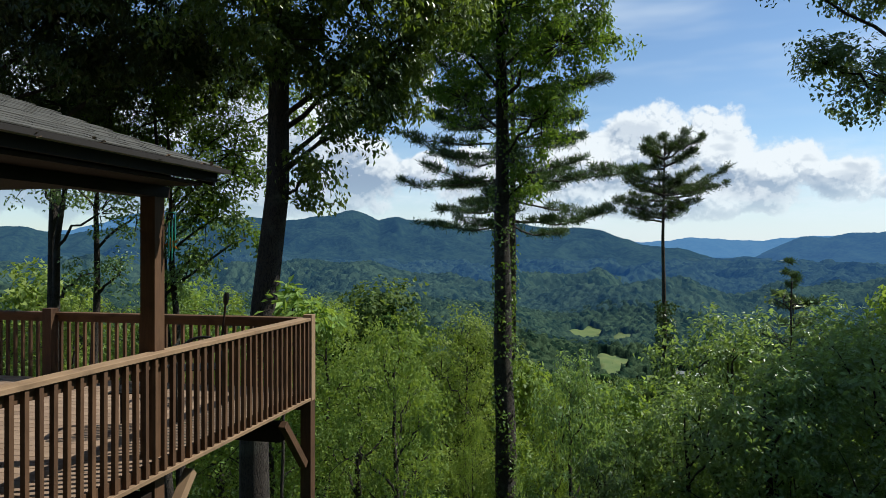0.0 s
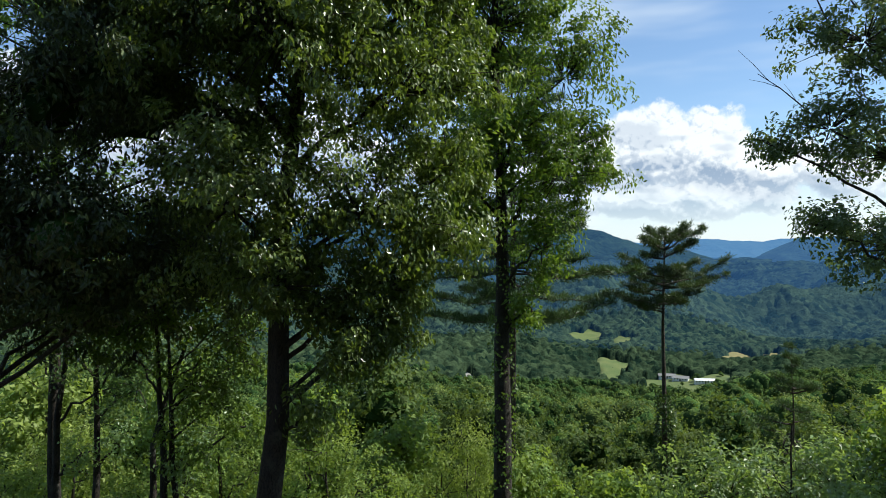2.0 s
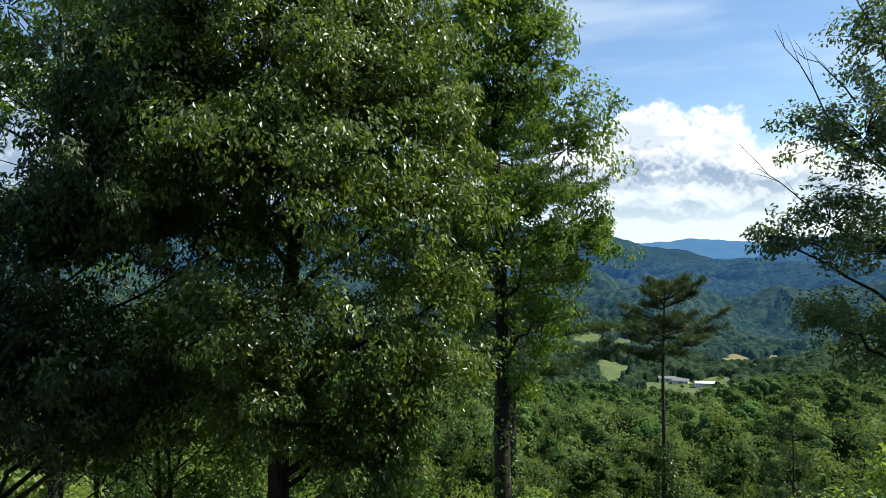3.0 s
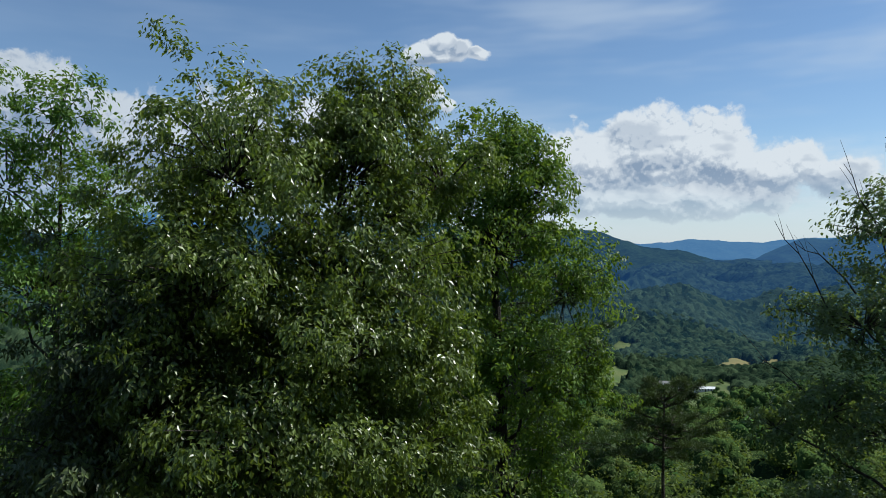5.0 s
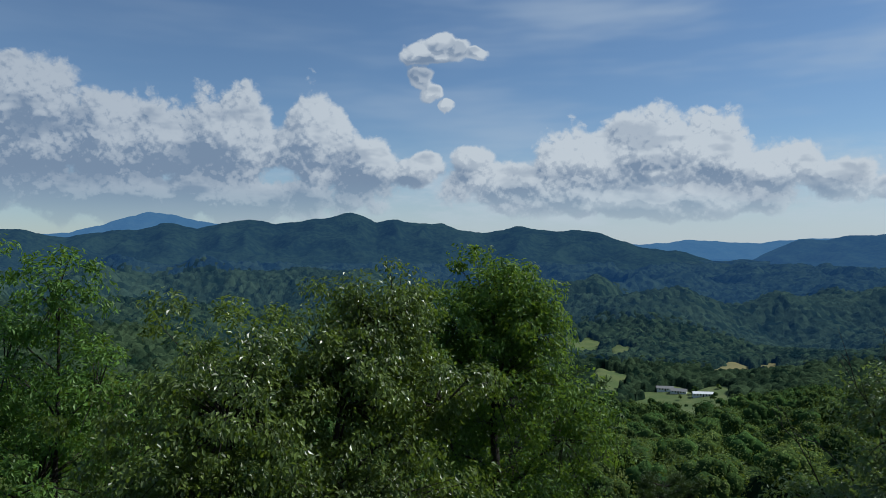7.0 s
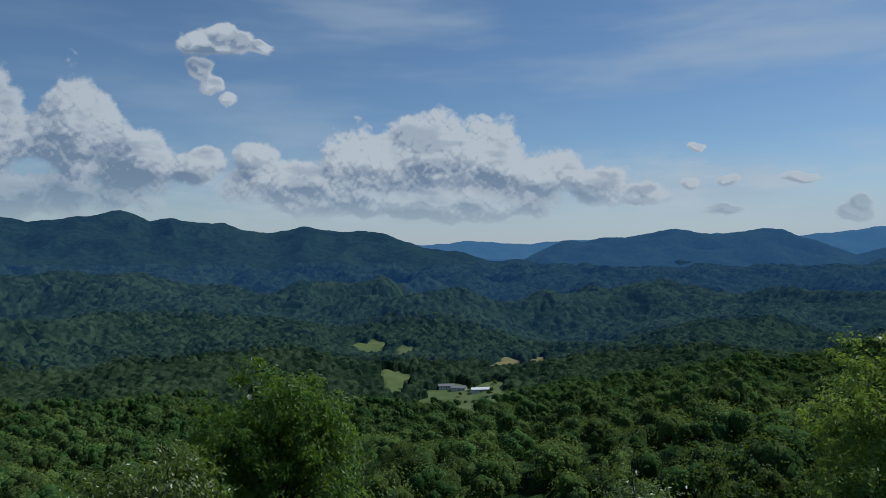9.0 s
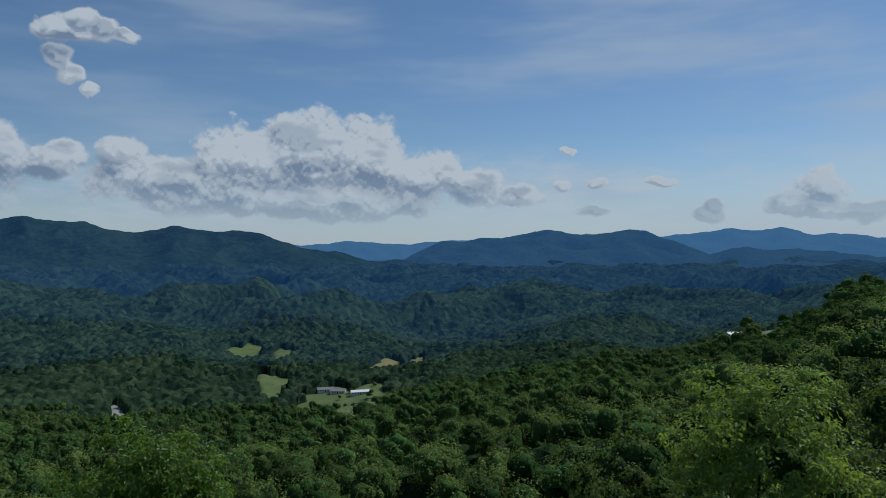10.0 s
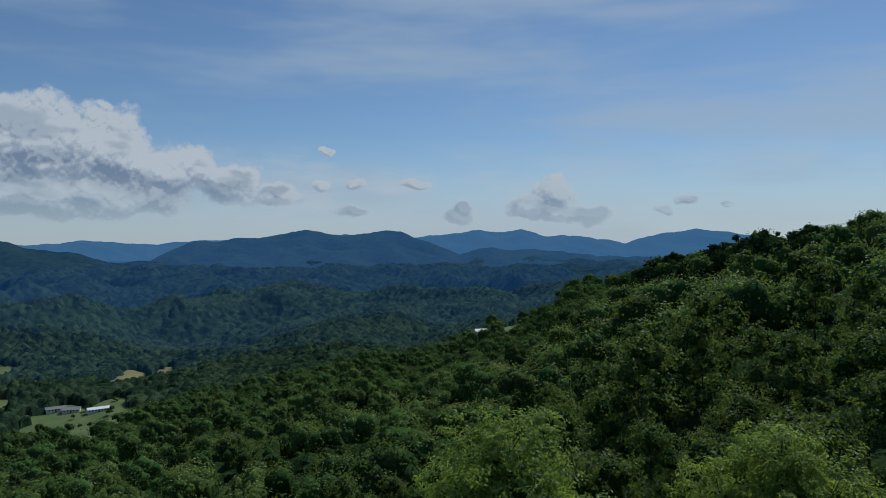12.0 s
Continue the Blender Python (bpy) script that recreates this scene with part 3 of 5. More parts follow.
# single hills: azimuth, distance, height, half-width in degrees, half-depth in metres
HILLS = [(-34, 1000, 30, 15, 330), (17, 1080, 26, 5, 90), (3, 900, 16, 6, 110), (30, 1300, 20, 6, 120), (-8, 1350, 26, 7, 150), (4, 1700, 30, 8, 170), (-20, 1800, 36, 9, 220)]
# level bottoms of the valley, where the farms are: azimuth, distance, half-width in degrees, half-depth in metres
BOTTOMS = [(17, 610, 10, 220), (23.5, 780, 6, 90), (11, 880, 4, 90), (2.4, 560, 4, 90), (46, 560, 8, 160), (50, 900, 6, 200)]


def smooth_noise(x, y, seed):
    """Rolling value noise in -1..1 from a few turned sine waves."""
    g = np.random.default_rng(seed)
    out = 0
    for _ in range(7):
        a, ph, k = g.uniform(0, 2 * np.pi), g.uniform(0, 2 * np.pi), g.uniform(0.6, 1.7)
        out = out + np.sin((x * np.cos(a) + y * np.sin(a)) * k + ph)
    return out / 3.2


def ground_z(x, y):
    x, y = np.asarray(x, float), np.asarray(y, float)
    r, az = np.hypot(x, y), np.degrees(np.arctan2(x, y))
    i = np.clip(np.searchsorted(RINGS, r, "right") - 1, 0, len(RINGS) - 2)
    j = np.clip(np.searchsorted(WAYS, az, "right") - 1, 0, len(WAYS) - 2)
    f = np.clip((r - RINGS[i]) / (RINGS[i + 1] - RINGS[i]), 0, 1)
    g = (az - WAYS[j]) / (WAYS[j + 1] - WAYS[j])
    g = g * g * (3 - 2 * g)
    z = (LAND[j, i] * (1 - f) + LAND[j, i + 1] * f) * (1 - g) + (LAND[j + 1, i] * (1 - f) + LAND[j + 1, i + 1] * f) * g
    amp = np.interp(r, [0, 60, 200, 500, 800, 1200, 2000, 3300], [0, 0.3, 2, 8, 30, 54, 78, 84])
    for b_az, b_r, wide, deep in BOTTOMS:
        amp = amp * (1 - 0.85 * np.exp(-((az - b_az) / wide) ** 2 - ((r - b_r) / deep) ** 2))
    crest = lambda scale, seed: 1.3 - 2 * np.sqrt(0.03 + np.clip(smooth_noise(x / scale + 0.35 * smooth_noise(x / 60, y / 60, seed + 40), y / scale, seed), -1, 1) ** 2)
    roll = 0.85 * crest(150, 5) + 0.2 * crest(62, 3)
    roll = np.where(r > 350, roll, 0.8 * smooth_noise(x / 75, y / 75, 5) + 0.13 * smooth_noise(x / 30, y / 30, 3)) * np.clip(np.abs(r - 350) / 60, 0, 1)
    for h_az, h_r, tall, wide, deep in HILLS:
        z = z + tall * np.exp(-((az - h_az) / wide) ** 2 - ((r - h_r) / deep) ** 2)
    return z + amp * roll - np.interp(r, [700, 1200, 2000], [0, 14, 26])


def make_ground():
    rs = np.concatenate([np.linspace(0, 40, 14)[1:], np.geomspace(44, 5200, 110)])
    th = np.radians(np.concatenate([np.arange(-180, -60, 6), np.arange(-60, 95, 0.8), np.arange(95, 180, 6)]))
    R, T = np.meshgrid(rs, th, indexing="ij")
    X, Y = R * np.sin(T), R * np.cos(T)
    v = np.stack([X, Y, ground_z(X, Y) - np.interp(R, [60, 300, 1000, 3000, 5200], [0, 2, 9, 28, 30])], -1).reshape(-1, 3)
    n, m = len(rs), len(th)
    i, j = np.meshgrid(np.arange(n - 1), np.arange(m), indexing="ij")
    k = (j + 1) % m
    f = np.stack([i * m + j, (i + 1) * m + j, (i + 1) * m + k, i * m + k], -1).reshape(-1, 4)
    centre = len(v)
    v = np.concatenate([v, [[0, 0, -3.0]]])
    fan = np.array([[centre, a, (a + 1) % m, (a + 1) % m] for a in range(m)])
    me = bpy.data.meshes.new("ground")
    me.from_pydata(v.tolist(), [], f.tolist() + [[centre, int(a[1]), int(a[2])] for a in fan])
    me.polygons.foreach_set("use_smooth", np.full(len(me.polygons), True))
    me.materials.append(GROUND)
    me.update()
    return tagged(new("ground", me), "wooded hillside falling to a broad valley", "ground", kind="structure")


make_ground()


# ---- far country: low wooded ridges and mountain ranges ----
def mountain_range(name, dist, depth, foot, summits, span, mat, label, rough=0.12, step=0.16, rows=24):
    """A ridge across the view, from its summits and saddles: (azimuth, degrees over the horizon)."""
    az = np.arange(span[0], span[1], step)
    crest = np.interp(az, *np.array(summits, float).T)
    kernel = np.exp(-np.linspace(-2, 2, 5) ** 2)
    crest = np.convolve(np.pad(crest, 2, "edge"), kernel / kernel.sum(), "valid")
    crest = crest + rough * (smooth_noise(az * 1.9, az * 0.3, 11) * 0.5 + smooth_noise(az * 6, az, 12) * 0.22 + smooth_noise(az * 19, az, 13) * 0.1)
    ends = np.clip(np.minimum(az - span[0], span[1] - az) / 4, 0, 1)
    crest = foot - 1.0 + (crest - foot + 1.0) * ends ** 0.5
    v = []
    for k in np.linspace(0, 1, rows):
        r = dist - depth * (1 - k)
        x, y = r * np.sin(np.radians(az)), r * np.cos(np.radians(az))
        z_low = 20 + np.tan(np.radians(foot)) * r - 70
        z_top = 20 + np.tan(np.radians(crest)) * dist
        spur = (0.5 - np.abs(smooth_noise(x / 75, y / 110, 21))) * 0.5 + smooth_noise(x / 30, y / 45, 22) * 0.12
        z = z_low + (z_top - z_low) * (k ** 0.95 + spur * math.sin(math.pi * k) * 0.42)
        v.append(np.stack([r * np.sin(np.radians(az)), r * np.cos(np.radians(az)), z], 1))
    back = v[-1].copy() * (1.02, 1.02, 1)
    back[:, 2] -= 150
    v.append(back)
    v = np.concatenate(v)
    n, m = rows + 1, len(az)
    i, j = np.meshgrid(np.arange(n - 1), np.arange(m - 1), indexing="ij")
    f = np.stack([i * m + j, i * m + j + 1, (i + 1) * m + j + 1, (i + 1) * m + j], -1).reshape(-1, 4)
    return tagged(new(name, mesh_of(name, v, f, mat, True)), label, "mountains", kind="structure")


def low_hills(lo, hi, el, seed):
    """Gentle hills and saddles all along a stretch of the horizon."""
    g = np.random.default_rng(seed)
    out, a = [], lo
    while a < hi:
        out += [(a, el - g.uniform(0.05, 0.3)), (a + g.uniform(0.6, 1.5), el + g.uniform(-0.05, 0.25))]
        a += g.uniform(2.2, 4.5)
    return out


# Haze is painted here: every range and hill row emits its own blue.
FAR_HAZE = distance_material("far blue range", (0.01, 0.02, 0.02), (0.02, 0.03, 0.025), (0.085, 0.20, 0.39), 0.8)
NEAR_HAZE = distance_material("dark blue green range", (0.006, 0.014, 0.012), (0.020, 0.036, 0.022), (0.036, 0.095, 0.205), 0.42)
MID_HAZE = distance_material("blue green range", (0.006, 0.015, 0.014), (0.018, 0.032, 0.02), (0.045, 0.11, 0.24), 0.72)
mountain_range("backdrop_mountains", 4850, 500, 0.2, [(-60, 1.2), (-34, 1.0), (-27.2, 1.1), (-24.3, 2.0), (-21.9, 2.75), (-20.2, 2.4), (-17.5, 1.9), (-14, 1.4), (-10, 0.3)], (-60, -10), FAR_HAZE, "pale blue distant mountain")
mountain_range("backdrop_mountains", 4850, 450, 0.1, [(10, 0.2), (15, 0.3), (17.3, 0.45), (19.2, 0.62), (21.3, 0.42), (24, 0.45), (26.5, 0.66), (33, 0.6), (36.5, 1.05), (37.6, 1.25), (39, 1.0), (42, 0.9), (45, 1.15), (47.7, 1.5), (50.3, 1.35), (51.6, 1.58), (53.6, 1.05), (55.8, 1.1), (59.5, 0.5), (61, 0.95), (62.2, 1.25), (64.6, 1.55), (67, 1.3), (68.5, 1.05), (72, 0.6), (98, 0.8)], (10, 98), FAR_HAZE, "pale blue distant mountain range")
mountain_range("backdrop_mountains", 4300, 1000, -0.9, [(-75, 1.6), (-40, 1.6), (-30, 1.3), (-27.5, 0.75), (-25, 1.25), (-22.5, 1.4), (-21, 1.9), (-18.7, 1.5), (-15, 2.25), (-13, 1.85), (-10, 2.25), (-8.2, 2.55), (-7.2, 2.85), (-6, 2.45), (-5.2, 2.1), (-3.7, 2.3), (-1.9, 2.0), (0, 1.95), (2.1, 1.35), (4, 1.3), (5.9, 1.75), (8.7, 1.35), (10.2, 1.45), (11.7, 1.36), (13.2, 0.85), (15, 0.2), (17, -0.1), (22, -0.4)], (-75, 22), NEAR_HAZE, "blue green wooded mountain ridge")
mountain_range("backdrop_mountains", 4500, 900, -0.9, [(22, 0.1), (25, 0.3), (26.6, 0.66), (28.1, 0.5), (29.6, 0.98), (31.3, 0.92), (32.8, 1.25), (34.6, 1.5), (36.4, 1.3), (37.8, 1.12), (39.4, 1.35), (40.8, 1.52), (42.2, 1.35), (43.4, 0.9), (45.4, 0.2), (46.6, -0.3), (48.3, 0.0), (49.3, 0.22), (50.5, -0.1), (52.8, 0.05), (55, -0.2), (58, -0.5), (70, -0.4), (92, -0.3)], (22, 92), MID_HAZE, "blue green wooded mountain ridge")
for dist, el, haze_glow, seed in ((4100, -0.75, (0.028, 0.078, 0.185), 31), (3850, -1.1, (0.022, 0.062, 0.150), 32), (3600, -1.45, (0.017, 0.050, 0.122), 33), (3350, -1.85, (0.013, 0.040, 0.098), 34)):
    hazy = distance_material("hazy woods", (0.004, 0.009, 0.006), (0.026, 0.042, 0.02), haze_glow, 0.62)
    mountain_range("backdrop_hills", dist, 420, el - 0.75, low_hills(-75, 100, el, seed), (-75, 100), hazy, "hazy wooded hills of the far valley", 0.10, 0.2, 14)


# ---- fields and clearings of the valley ----
def polar(az, r):
    return r * math.sin(radians(az)), r * math.cos(radians(az))


# azimuth, distance, half-width across the view, half-depth, look
FIELDS = [(18.8, 592, 44, 104, "grass"), (22.1, 775, 23, 60, "hay"), (24.4, 795, 9, 55, "hay"), (11.2, 890, 24, 64, "grass"), (14.0, 850, 14, 60, "grass"), (13.2, 690, 16, 50, "grass"), (2.4, 566, 14, 58, "gravel"), (50.8, 600, 14, 140, "grass"), (48.4, 540, 9, 42, "grass"),
          (50.2, 780, 11, 90, "hay"), (46.8, 850, 10, 80, "hay"), (30.5, 960, 12, 70, "hay")]


def in_field(p, grow=0.0):
    hit = np.zeros(len(p), bool)
    for az, r, w, d, look_ in FIELDS:
        (cx, cy), a = polar(az, r), radians(az)
        dx, dy = p[:, 0] - cx, p[:, 1] - cy
        u, t = dx * math.cos(a) - dy * math.sin(a), dx * math.sin(a) + dy * math.cos(a)
        edge = 1 + 0.2 * np.sin(np.arctan2(t / d, u / w) * 3 + az) + 0.1 * np.sin(np.arctan2(t / d, u / w) * 7 + r)
        hit |= np.hypot(u / (w + grow), t / (d + grow)) < edge * (0.9 + 0.14 * smooth_noise(p[:, 0] / 9, p[:, 1] / 9, 41))
    return hit


FIELD_LOOKS = {"grass": field_material("pasture grass", (0.068, 0.11, 0.022), (0.12, 0.148, 0.038)),
               "hay": field_material("mown hay", (0.20, 0.17, 0.06), (0.15, 0.15, 0.05)),
               "gravel": field_material("pale gravel", (0.30, 0.29, 0.27), (0.22, 0.22, 0.2))}
for az, r, w, d, kind in FIELDS:
    (cx, cy), a = polar(az, r), radians(az)
    ring = np.linspace(0, 2 * np.pi, 40, endpoint=False)
    edge = 1 + 0.2 * np.sin(ring * 3 + az) + 0.1 * np.sin(ring * 7 + r)
    v = []
    for k in np.linspace(0.02, 1, 9):
        u, t = np.cos(ring) * w * edge * k, np.sin(ring) * d * edge * k
        x, y = cx + u * math.cos(a) + t * math.sin(a), cy - u * math.sin(a) + t * math.cos(a)
        v.append(np.stack([x, y, ground_z(x, y) + 1.2 - 2.2 * k ** 6], 1))
    i, j = np.meshgrid(np.arange(8), np.arange(40), indexing="ij")
    f = np.stack([i * 40 + j, (i + 1) * 40 + j, (i + 1) * 40 + (j + 1) % 40, i * 40 + (j + 1) % 40], -1).reshape(-1, 4)
    label = {"grass": "green pasture among the woods", "hay": "yellow mown field among the woods", "gravel": "pale gravel yard among the woods"}[kind]
    tagged(new("field", mesh_of("field", np.concatenate(v), f, FIELD_LOOKS[kind], True)), label, "field", kind="structure")


# ---- woods ----
def scatter(r0, r1, gap, az0=-50, az1=88):
    """Places for trees, evenly jittered over a sector."""
    out, r = [], r0
    while r < r1:
        g = gap * (r / r0) ** 0.3
        m = max(1, int(np.radians(az1 - az0) * r / g))
        a = np.radians(az0 + (np.arange(m) + rng.uniform(0, 1, m)) * (az1 - az0) / m)
        rr = r + rng.uniform(-0.45, 0.45, m) * g
        out.append(np.stack([rr * np.sin(a), rr * np.cos(a)], 1))
        r += g * 0.95
    p = np.concatenate(out)
    return p[~in_field(p)]


def woods_object(name, places, size, tall, lobes, sprays, spray, mat, inner, label, squat=(0.85, 1.35), plump=0.6):
    """One mass of far tree crowns standing on the land: each several rounded lobes clad in leaf sprays, with a green of its own."""
    n = len(places)
    s = size * rng.uniform(0.5, 1.5, n) ** 1.2
    h = tall * rng.uniform(0.72, 1.25, n) * (1 + 0.12 * smooth_noise(places[:, 0] / 14, places[:, 1] / 14, 51))
    flat = rng.uniform(*squat, n)
    green = np.clip(rng.normal(0.45, 0.26, n) + 0.25 * smooth_noise(places[:, 0] / 9, places[:, 1] / 9, 52), 0, 1)
    mid = np.concatenate([places, (ground_z(places[:, 0], places[:, 1]) + h - s * flat)[:, None]], 1)
    size3 = np.stack([s, s, s * flat], 1)
    way = ball_points(n * lobes).reshape(n, lobes, 3)
    way[..., 2] = np.abs(way[..., 2]) * 1.1 - 0.3
    way[:, 0] = (0, 0, 0.5)
    heart = mid[:, None] + way * size3[:, None] * plump
    big = s[:, None] * rng.uniform(0.4, 0.62, (n, lobes))
    big[:, 0] = s * 0.62
    # lobe lumps, which take the darker painted-shade material
    v0, f0 = lump(3, 6)
    k = len(v0)
    jag = 0.72 + np.clip(rng.normal(size=(n * lobes, k, 1)) * 0.12, -0.25, 0.25)
    v = (heart.reshape(-1, 1, 3) + v0[None] * jag * big.reshape(-1, 1, 1)).reshape(-1, 3)
    f = (f0[None] + (np.arange(n * lobes) * k)[:, None, None]).reshape(-1, 3)
    who = np.repeat(np.arange(n), (sprays * (s / size) ** 2 * 0.95).astype(int) + 12)
    lobe = rng.integers(0, lobes, len(who))
    out = unit(ball_points(len(who)) + way[who, lobe] * 0.6 + (0, 0, 0.25))
    p = heart[who, lobe] + out * (big[who, lobe] * rng.uniform(0.78, 1.14, len(who)))[:, None]
    tri, tf = tri_sprays(p, spray, out, 0.5)
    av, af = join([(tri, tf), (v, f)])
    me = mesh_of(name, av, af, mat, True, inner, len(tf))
    tint = np.concatenate([np.repeat(green[who], 3), np.repeat(green, lobes * k)])
    me.attributes.new("tint", "FLOAT", "POINT").data.foreach_set("value", tint.astype(np.float32))
    return tagged(new(name, me), label, "forest", kind="stuff")


yard = np.array([polar(18.3 + a, 600 + r) for a, r in zip(rng.uniform(-4.2, 4.2, 20), rng.uniform(-70, 75, 20))])
woods_object("forest", yard, 2.8, 7, 5, 40, 1.0, WOODS, WOODS_SHADE, "scattered trees round the farm")
woods_object("forest", scatter(290, 560, 9.0, -36, 80), 5.6, 14, 8, 130, 0.85, WOODS, WOODS_SHADE, "dense green broad-leaved forest on the slopes")


def domes(x, y, cell, seed):
    """Rounded crowns side by side: their height over the leaf roof, 0 to 1, at each place."""
    g = np.random.default_rng(seed)
    jx, jy, big = g.uniform(0.1, 0.9, (64, 64)), g.uniform(0.1, 0.9, (64, 64)), g.uniform(0.45, 1.0, (64, 64))
    u, w = x / cell, y / cell
    iu, iw = np.floor(u).astype(int), np.floor(w).astype(int)
    top = np.zeros_like(x)
    for a in (-1, 0, 1):
        for b in (-1, 0, 1):
            p, q = (iu + a) % 64, (iw + b) % 64
            d2 = ((iu + a + jx[p, q] - u) ** 2 + (iw + b + jy[p, q] - w) ** 2) / (0.15 + 0.17 * big[p, q])
            top = np.maximum(top, big[p, q] * np.sqrt(np.clip(1 - d2, 0, 1)))
    return top


def canopy(name, r0, r1, cell, step, mat, label, lift=3.0, high=0.85):
    """A closed far forest: a leaf roof of many rounded crowns over the land, down to the ground at the fields."""
    m, steps = int(np.radians(120) * (r0 + r1) / 2 / step), int((r1 - r0) / step) + 1
    r, a = np.meshgrid(np.linspace(r0, r1, steps), np.radians(np.linspace(-38, 82, m)), indexing="ij")
    r, a = r + rng.uniform(-0.15, 0.15, r.shape) * step, a + rng.uniform(-0.15, 0.15, r.shape) * step / r
    x, y = r * np.sin(a), r * np.cos(a)
    z = ground_z(x, y) + lift + cell * high * domes(x, y, cell, 61) * (1 + 0.25 * smooth_noise(x / 22, y / 22, 62))
    z[0] -= 10
    z[-1] -= 10
    v = np.stack([x, y, z], -1).reshape(-1, 3)
    bare = in_field(v)
    v[bare, 2] = ground_z(v[bare, 0], v[bare, 1]) - 5
    i, j = np.meshgrid(np.arange(steps - 1), np.arange(m - 1), indexing="ij")
    f = np.stack([i * m + j, i * m + j + 1, (i + 1) * m + j + 1, (i + 1) * m + j], -1).reshape(-1, 4)
    tagged(new(name, mesh_of(name, v, f, mat, True)), label, "forest", kind="stuff")


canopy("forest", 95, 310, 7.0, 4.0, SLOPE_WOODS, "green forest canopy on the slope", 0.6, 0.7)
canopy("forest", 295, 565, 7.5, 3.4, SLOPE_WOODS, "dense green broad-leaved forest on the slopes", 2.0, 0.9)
canopy("forest", 545, 772, 7.0, 2.1, MID_WOODS, "dense green forest of the valley")
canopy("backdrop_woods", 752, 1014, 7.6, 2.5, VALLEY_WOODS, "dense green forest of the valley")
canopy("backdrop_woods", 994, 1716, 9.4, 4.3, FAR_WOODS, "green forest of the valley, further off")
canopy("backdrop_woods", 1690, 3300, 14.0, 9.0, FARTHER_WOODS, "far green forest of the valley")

spots = scatter(42, 300, 7.6)
r_spots = np.hypot(spots[:, 0], spots[:, 1])
order = np.argsort(r_spots)
def slope_top(az, r):
    """The height that the near canopy keeps below."""
    if r > 120 or az > 36 or az < -42:
        return 1e9
    if 9 < az < 19 and r < 110:
        return 1.8 - 0.165 * r
    return 1.6 - 0.115 * r if az > 6 else 4.4 - 0.10 * r


kw = dict(tips=0.85, per=18, leaf=0.23, clump=0.62, leaf_mat=FOREST_LEAF, twigs=0.0, sides=5, core=0.5, shell=0.6, fine=False)
close = [forest_kind(13, 2.0, 4.4, 7, **kw), forest_kind(15, 2.5, 4.2, 8, **kw), forest_kind(11, 1.5, 4.4, 7, **kw)]
kw.update(tips=0.6, per=13, leaf=0.33)
kinds = close + [forest_kind(13, 2.0, 4.6, 7, **kw), forest_kind(15, 2.5, 4.3, 8, **kw), forest_kind(16, 2.5, 3.7, 8, **kw), forest_kind(12, 1.5, 4.0, 7, **kw)]
TALL = (13, 15, 11, 13, 15, 16, 12)
first = {}
for n_tree, s in enumerate(spots[order[:170]]):
    az, r, z = math.degrees(math.atan2(s[0], s[1])), math.hypot(*s), float(ground_z(s[0], s[1]))
    k = n_tree % 3 if r < 68 else 3 + n_tree % 4
    size = min(rng.uniform(0.78, 1.15), max(0.4, (slope_top(az, r) - z) / TALL[k]))
    at = pose(s[0], s[1], z - 0.3, 0, 0, rng.uniform(0, 360)) @ Matrix.Diagonal((max(size, 0.75) * 0.95, max(size, 0.75) * 0.95, size, 1))
    if k not in first:
        first[k] = plant("forest_tree", kinds[k], (0, 0, 0), "green broad-leaved forest tree on the slope", group="forest trees on the slope")
        first[k].matrix_basis = at
    else:
        copy_thing(first[k], at).matrix_basis = at
woods_object("forest", spots[order[170:]], 5.0, 13.5, 8, 350, 0.48, SLOPE_LEAF, WOODS_SHADE, "green forest canopy on the slope")

# unseen trees added behind the house to block sky light from that side
for s in np.stack([np.linspace(-24, 24, 22), rng.uniform(-20, -9, 22)], 1):
    at = pose(s[0], s[1], float(ground_z(s[0], s[1])) - 0.3, 0, 0, rng.uniform(0, 360)) @ Matrix.Scale(rng.uniform(1.15, 1.5), 4)
    copy_thing(first[4], at).matrix_basis = at

# a dark stand of conifers along the crest of the hill
crest = scatter(225, 300, 4.4, 60.5, 73)
woods_object("conifer_stand", crest, 2.3, 13, 6, 60, 0.8, CONIFER, CONIFER, "dark stand of pines on the hill crest")


# low undergrowth under the trees by the house
woods_object("undergrowth", scatter(5, 44, 2.0), 1.0, 1.6, 5, 34, 0.3, FOREST_LEAF, WOODS_SHADE, "low leafy undergrowth on the forest floor")

# ---- the trees round the deck ----
oak_line = [(-3.3, 12.3, -6.5), (-3.18, 12.3, -1.5), (-3.0, 12.35, 2), (-2.75, 12.6, 6), (-2.5, 13.2, 10), (-1.9, 14, 14)]
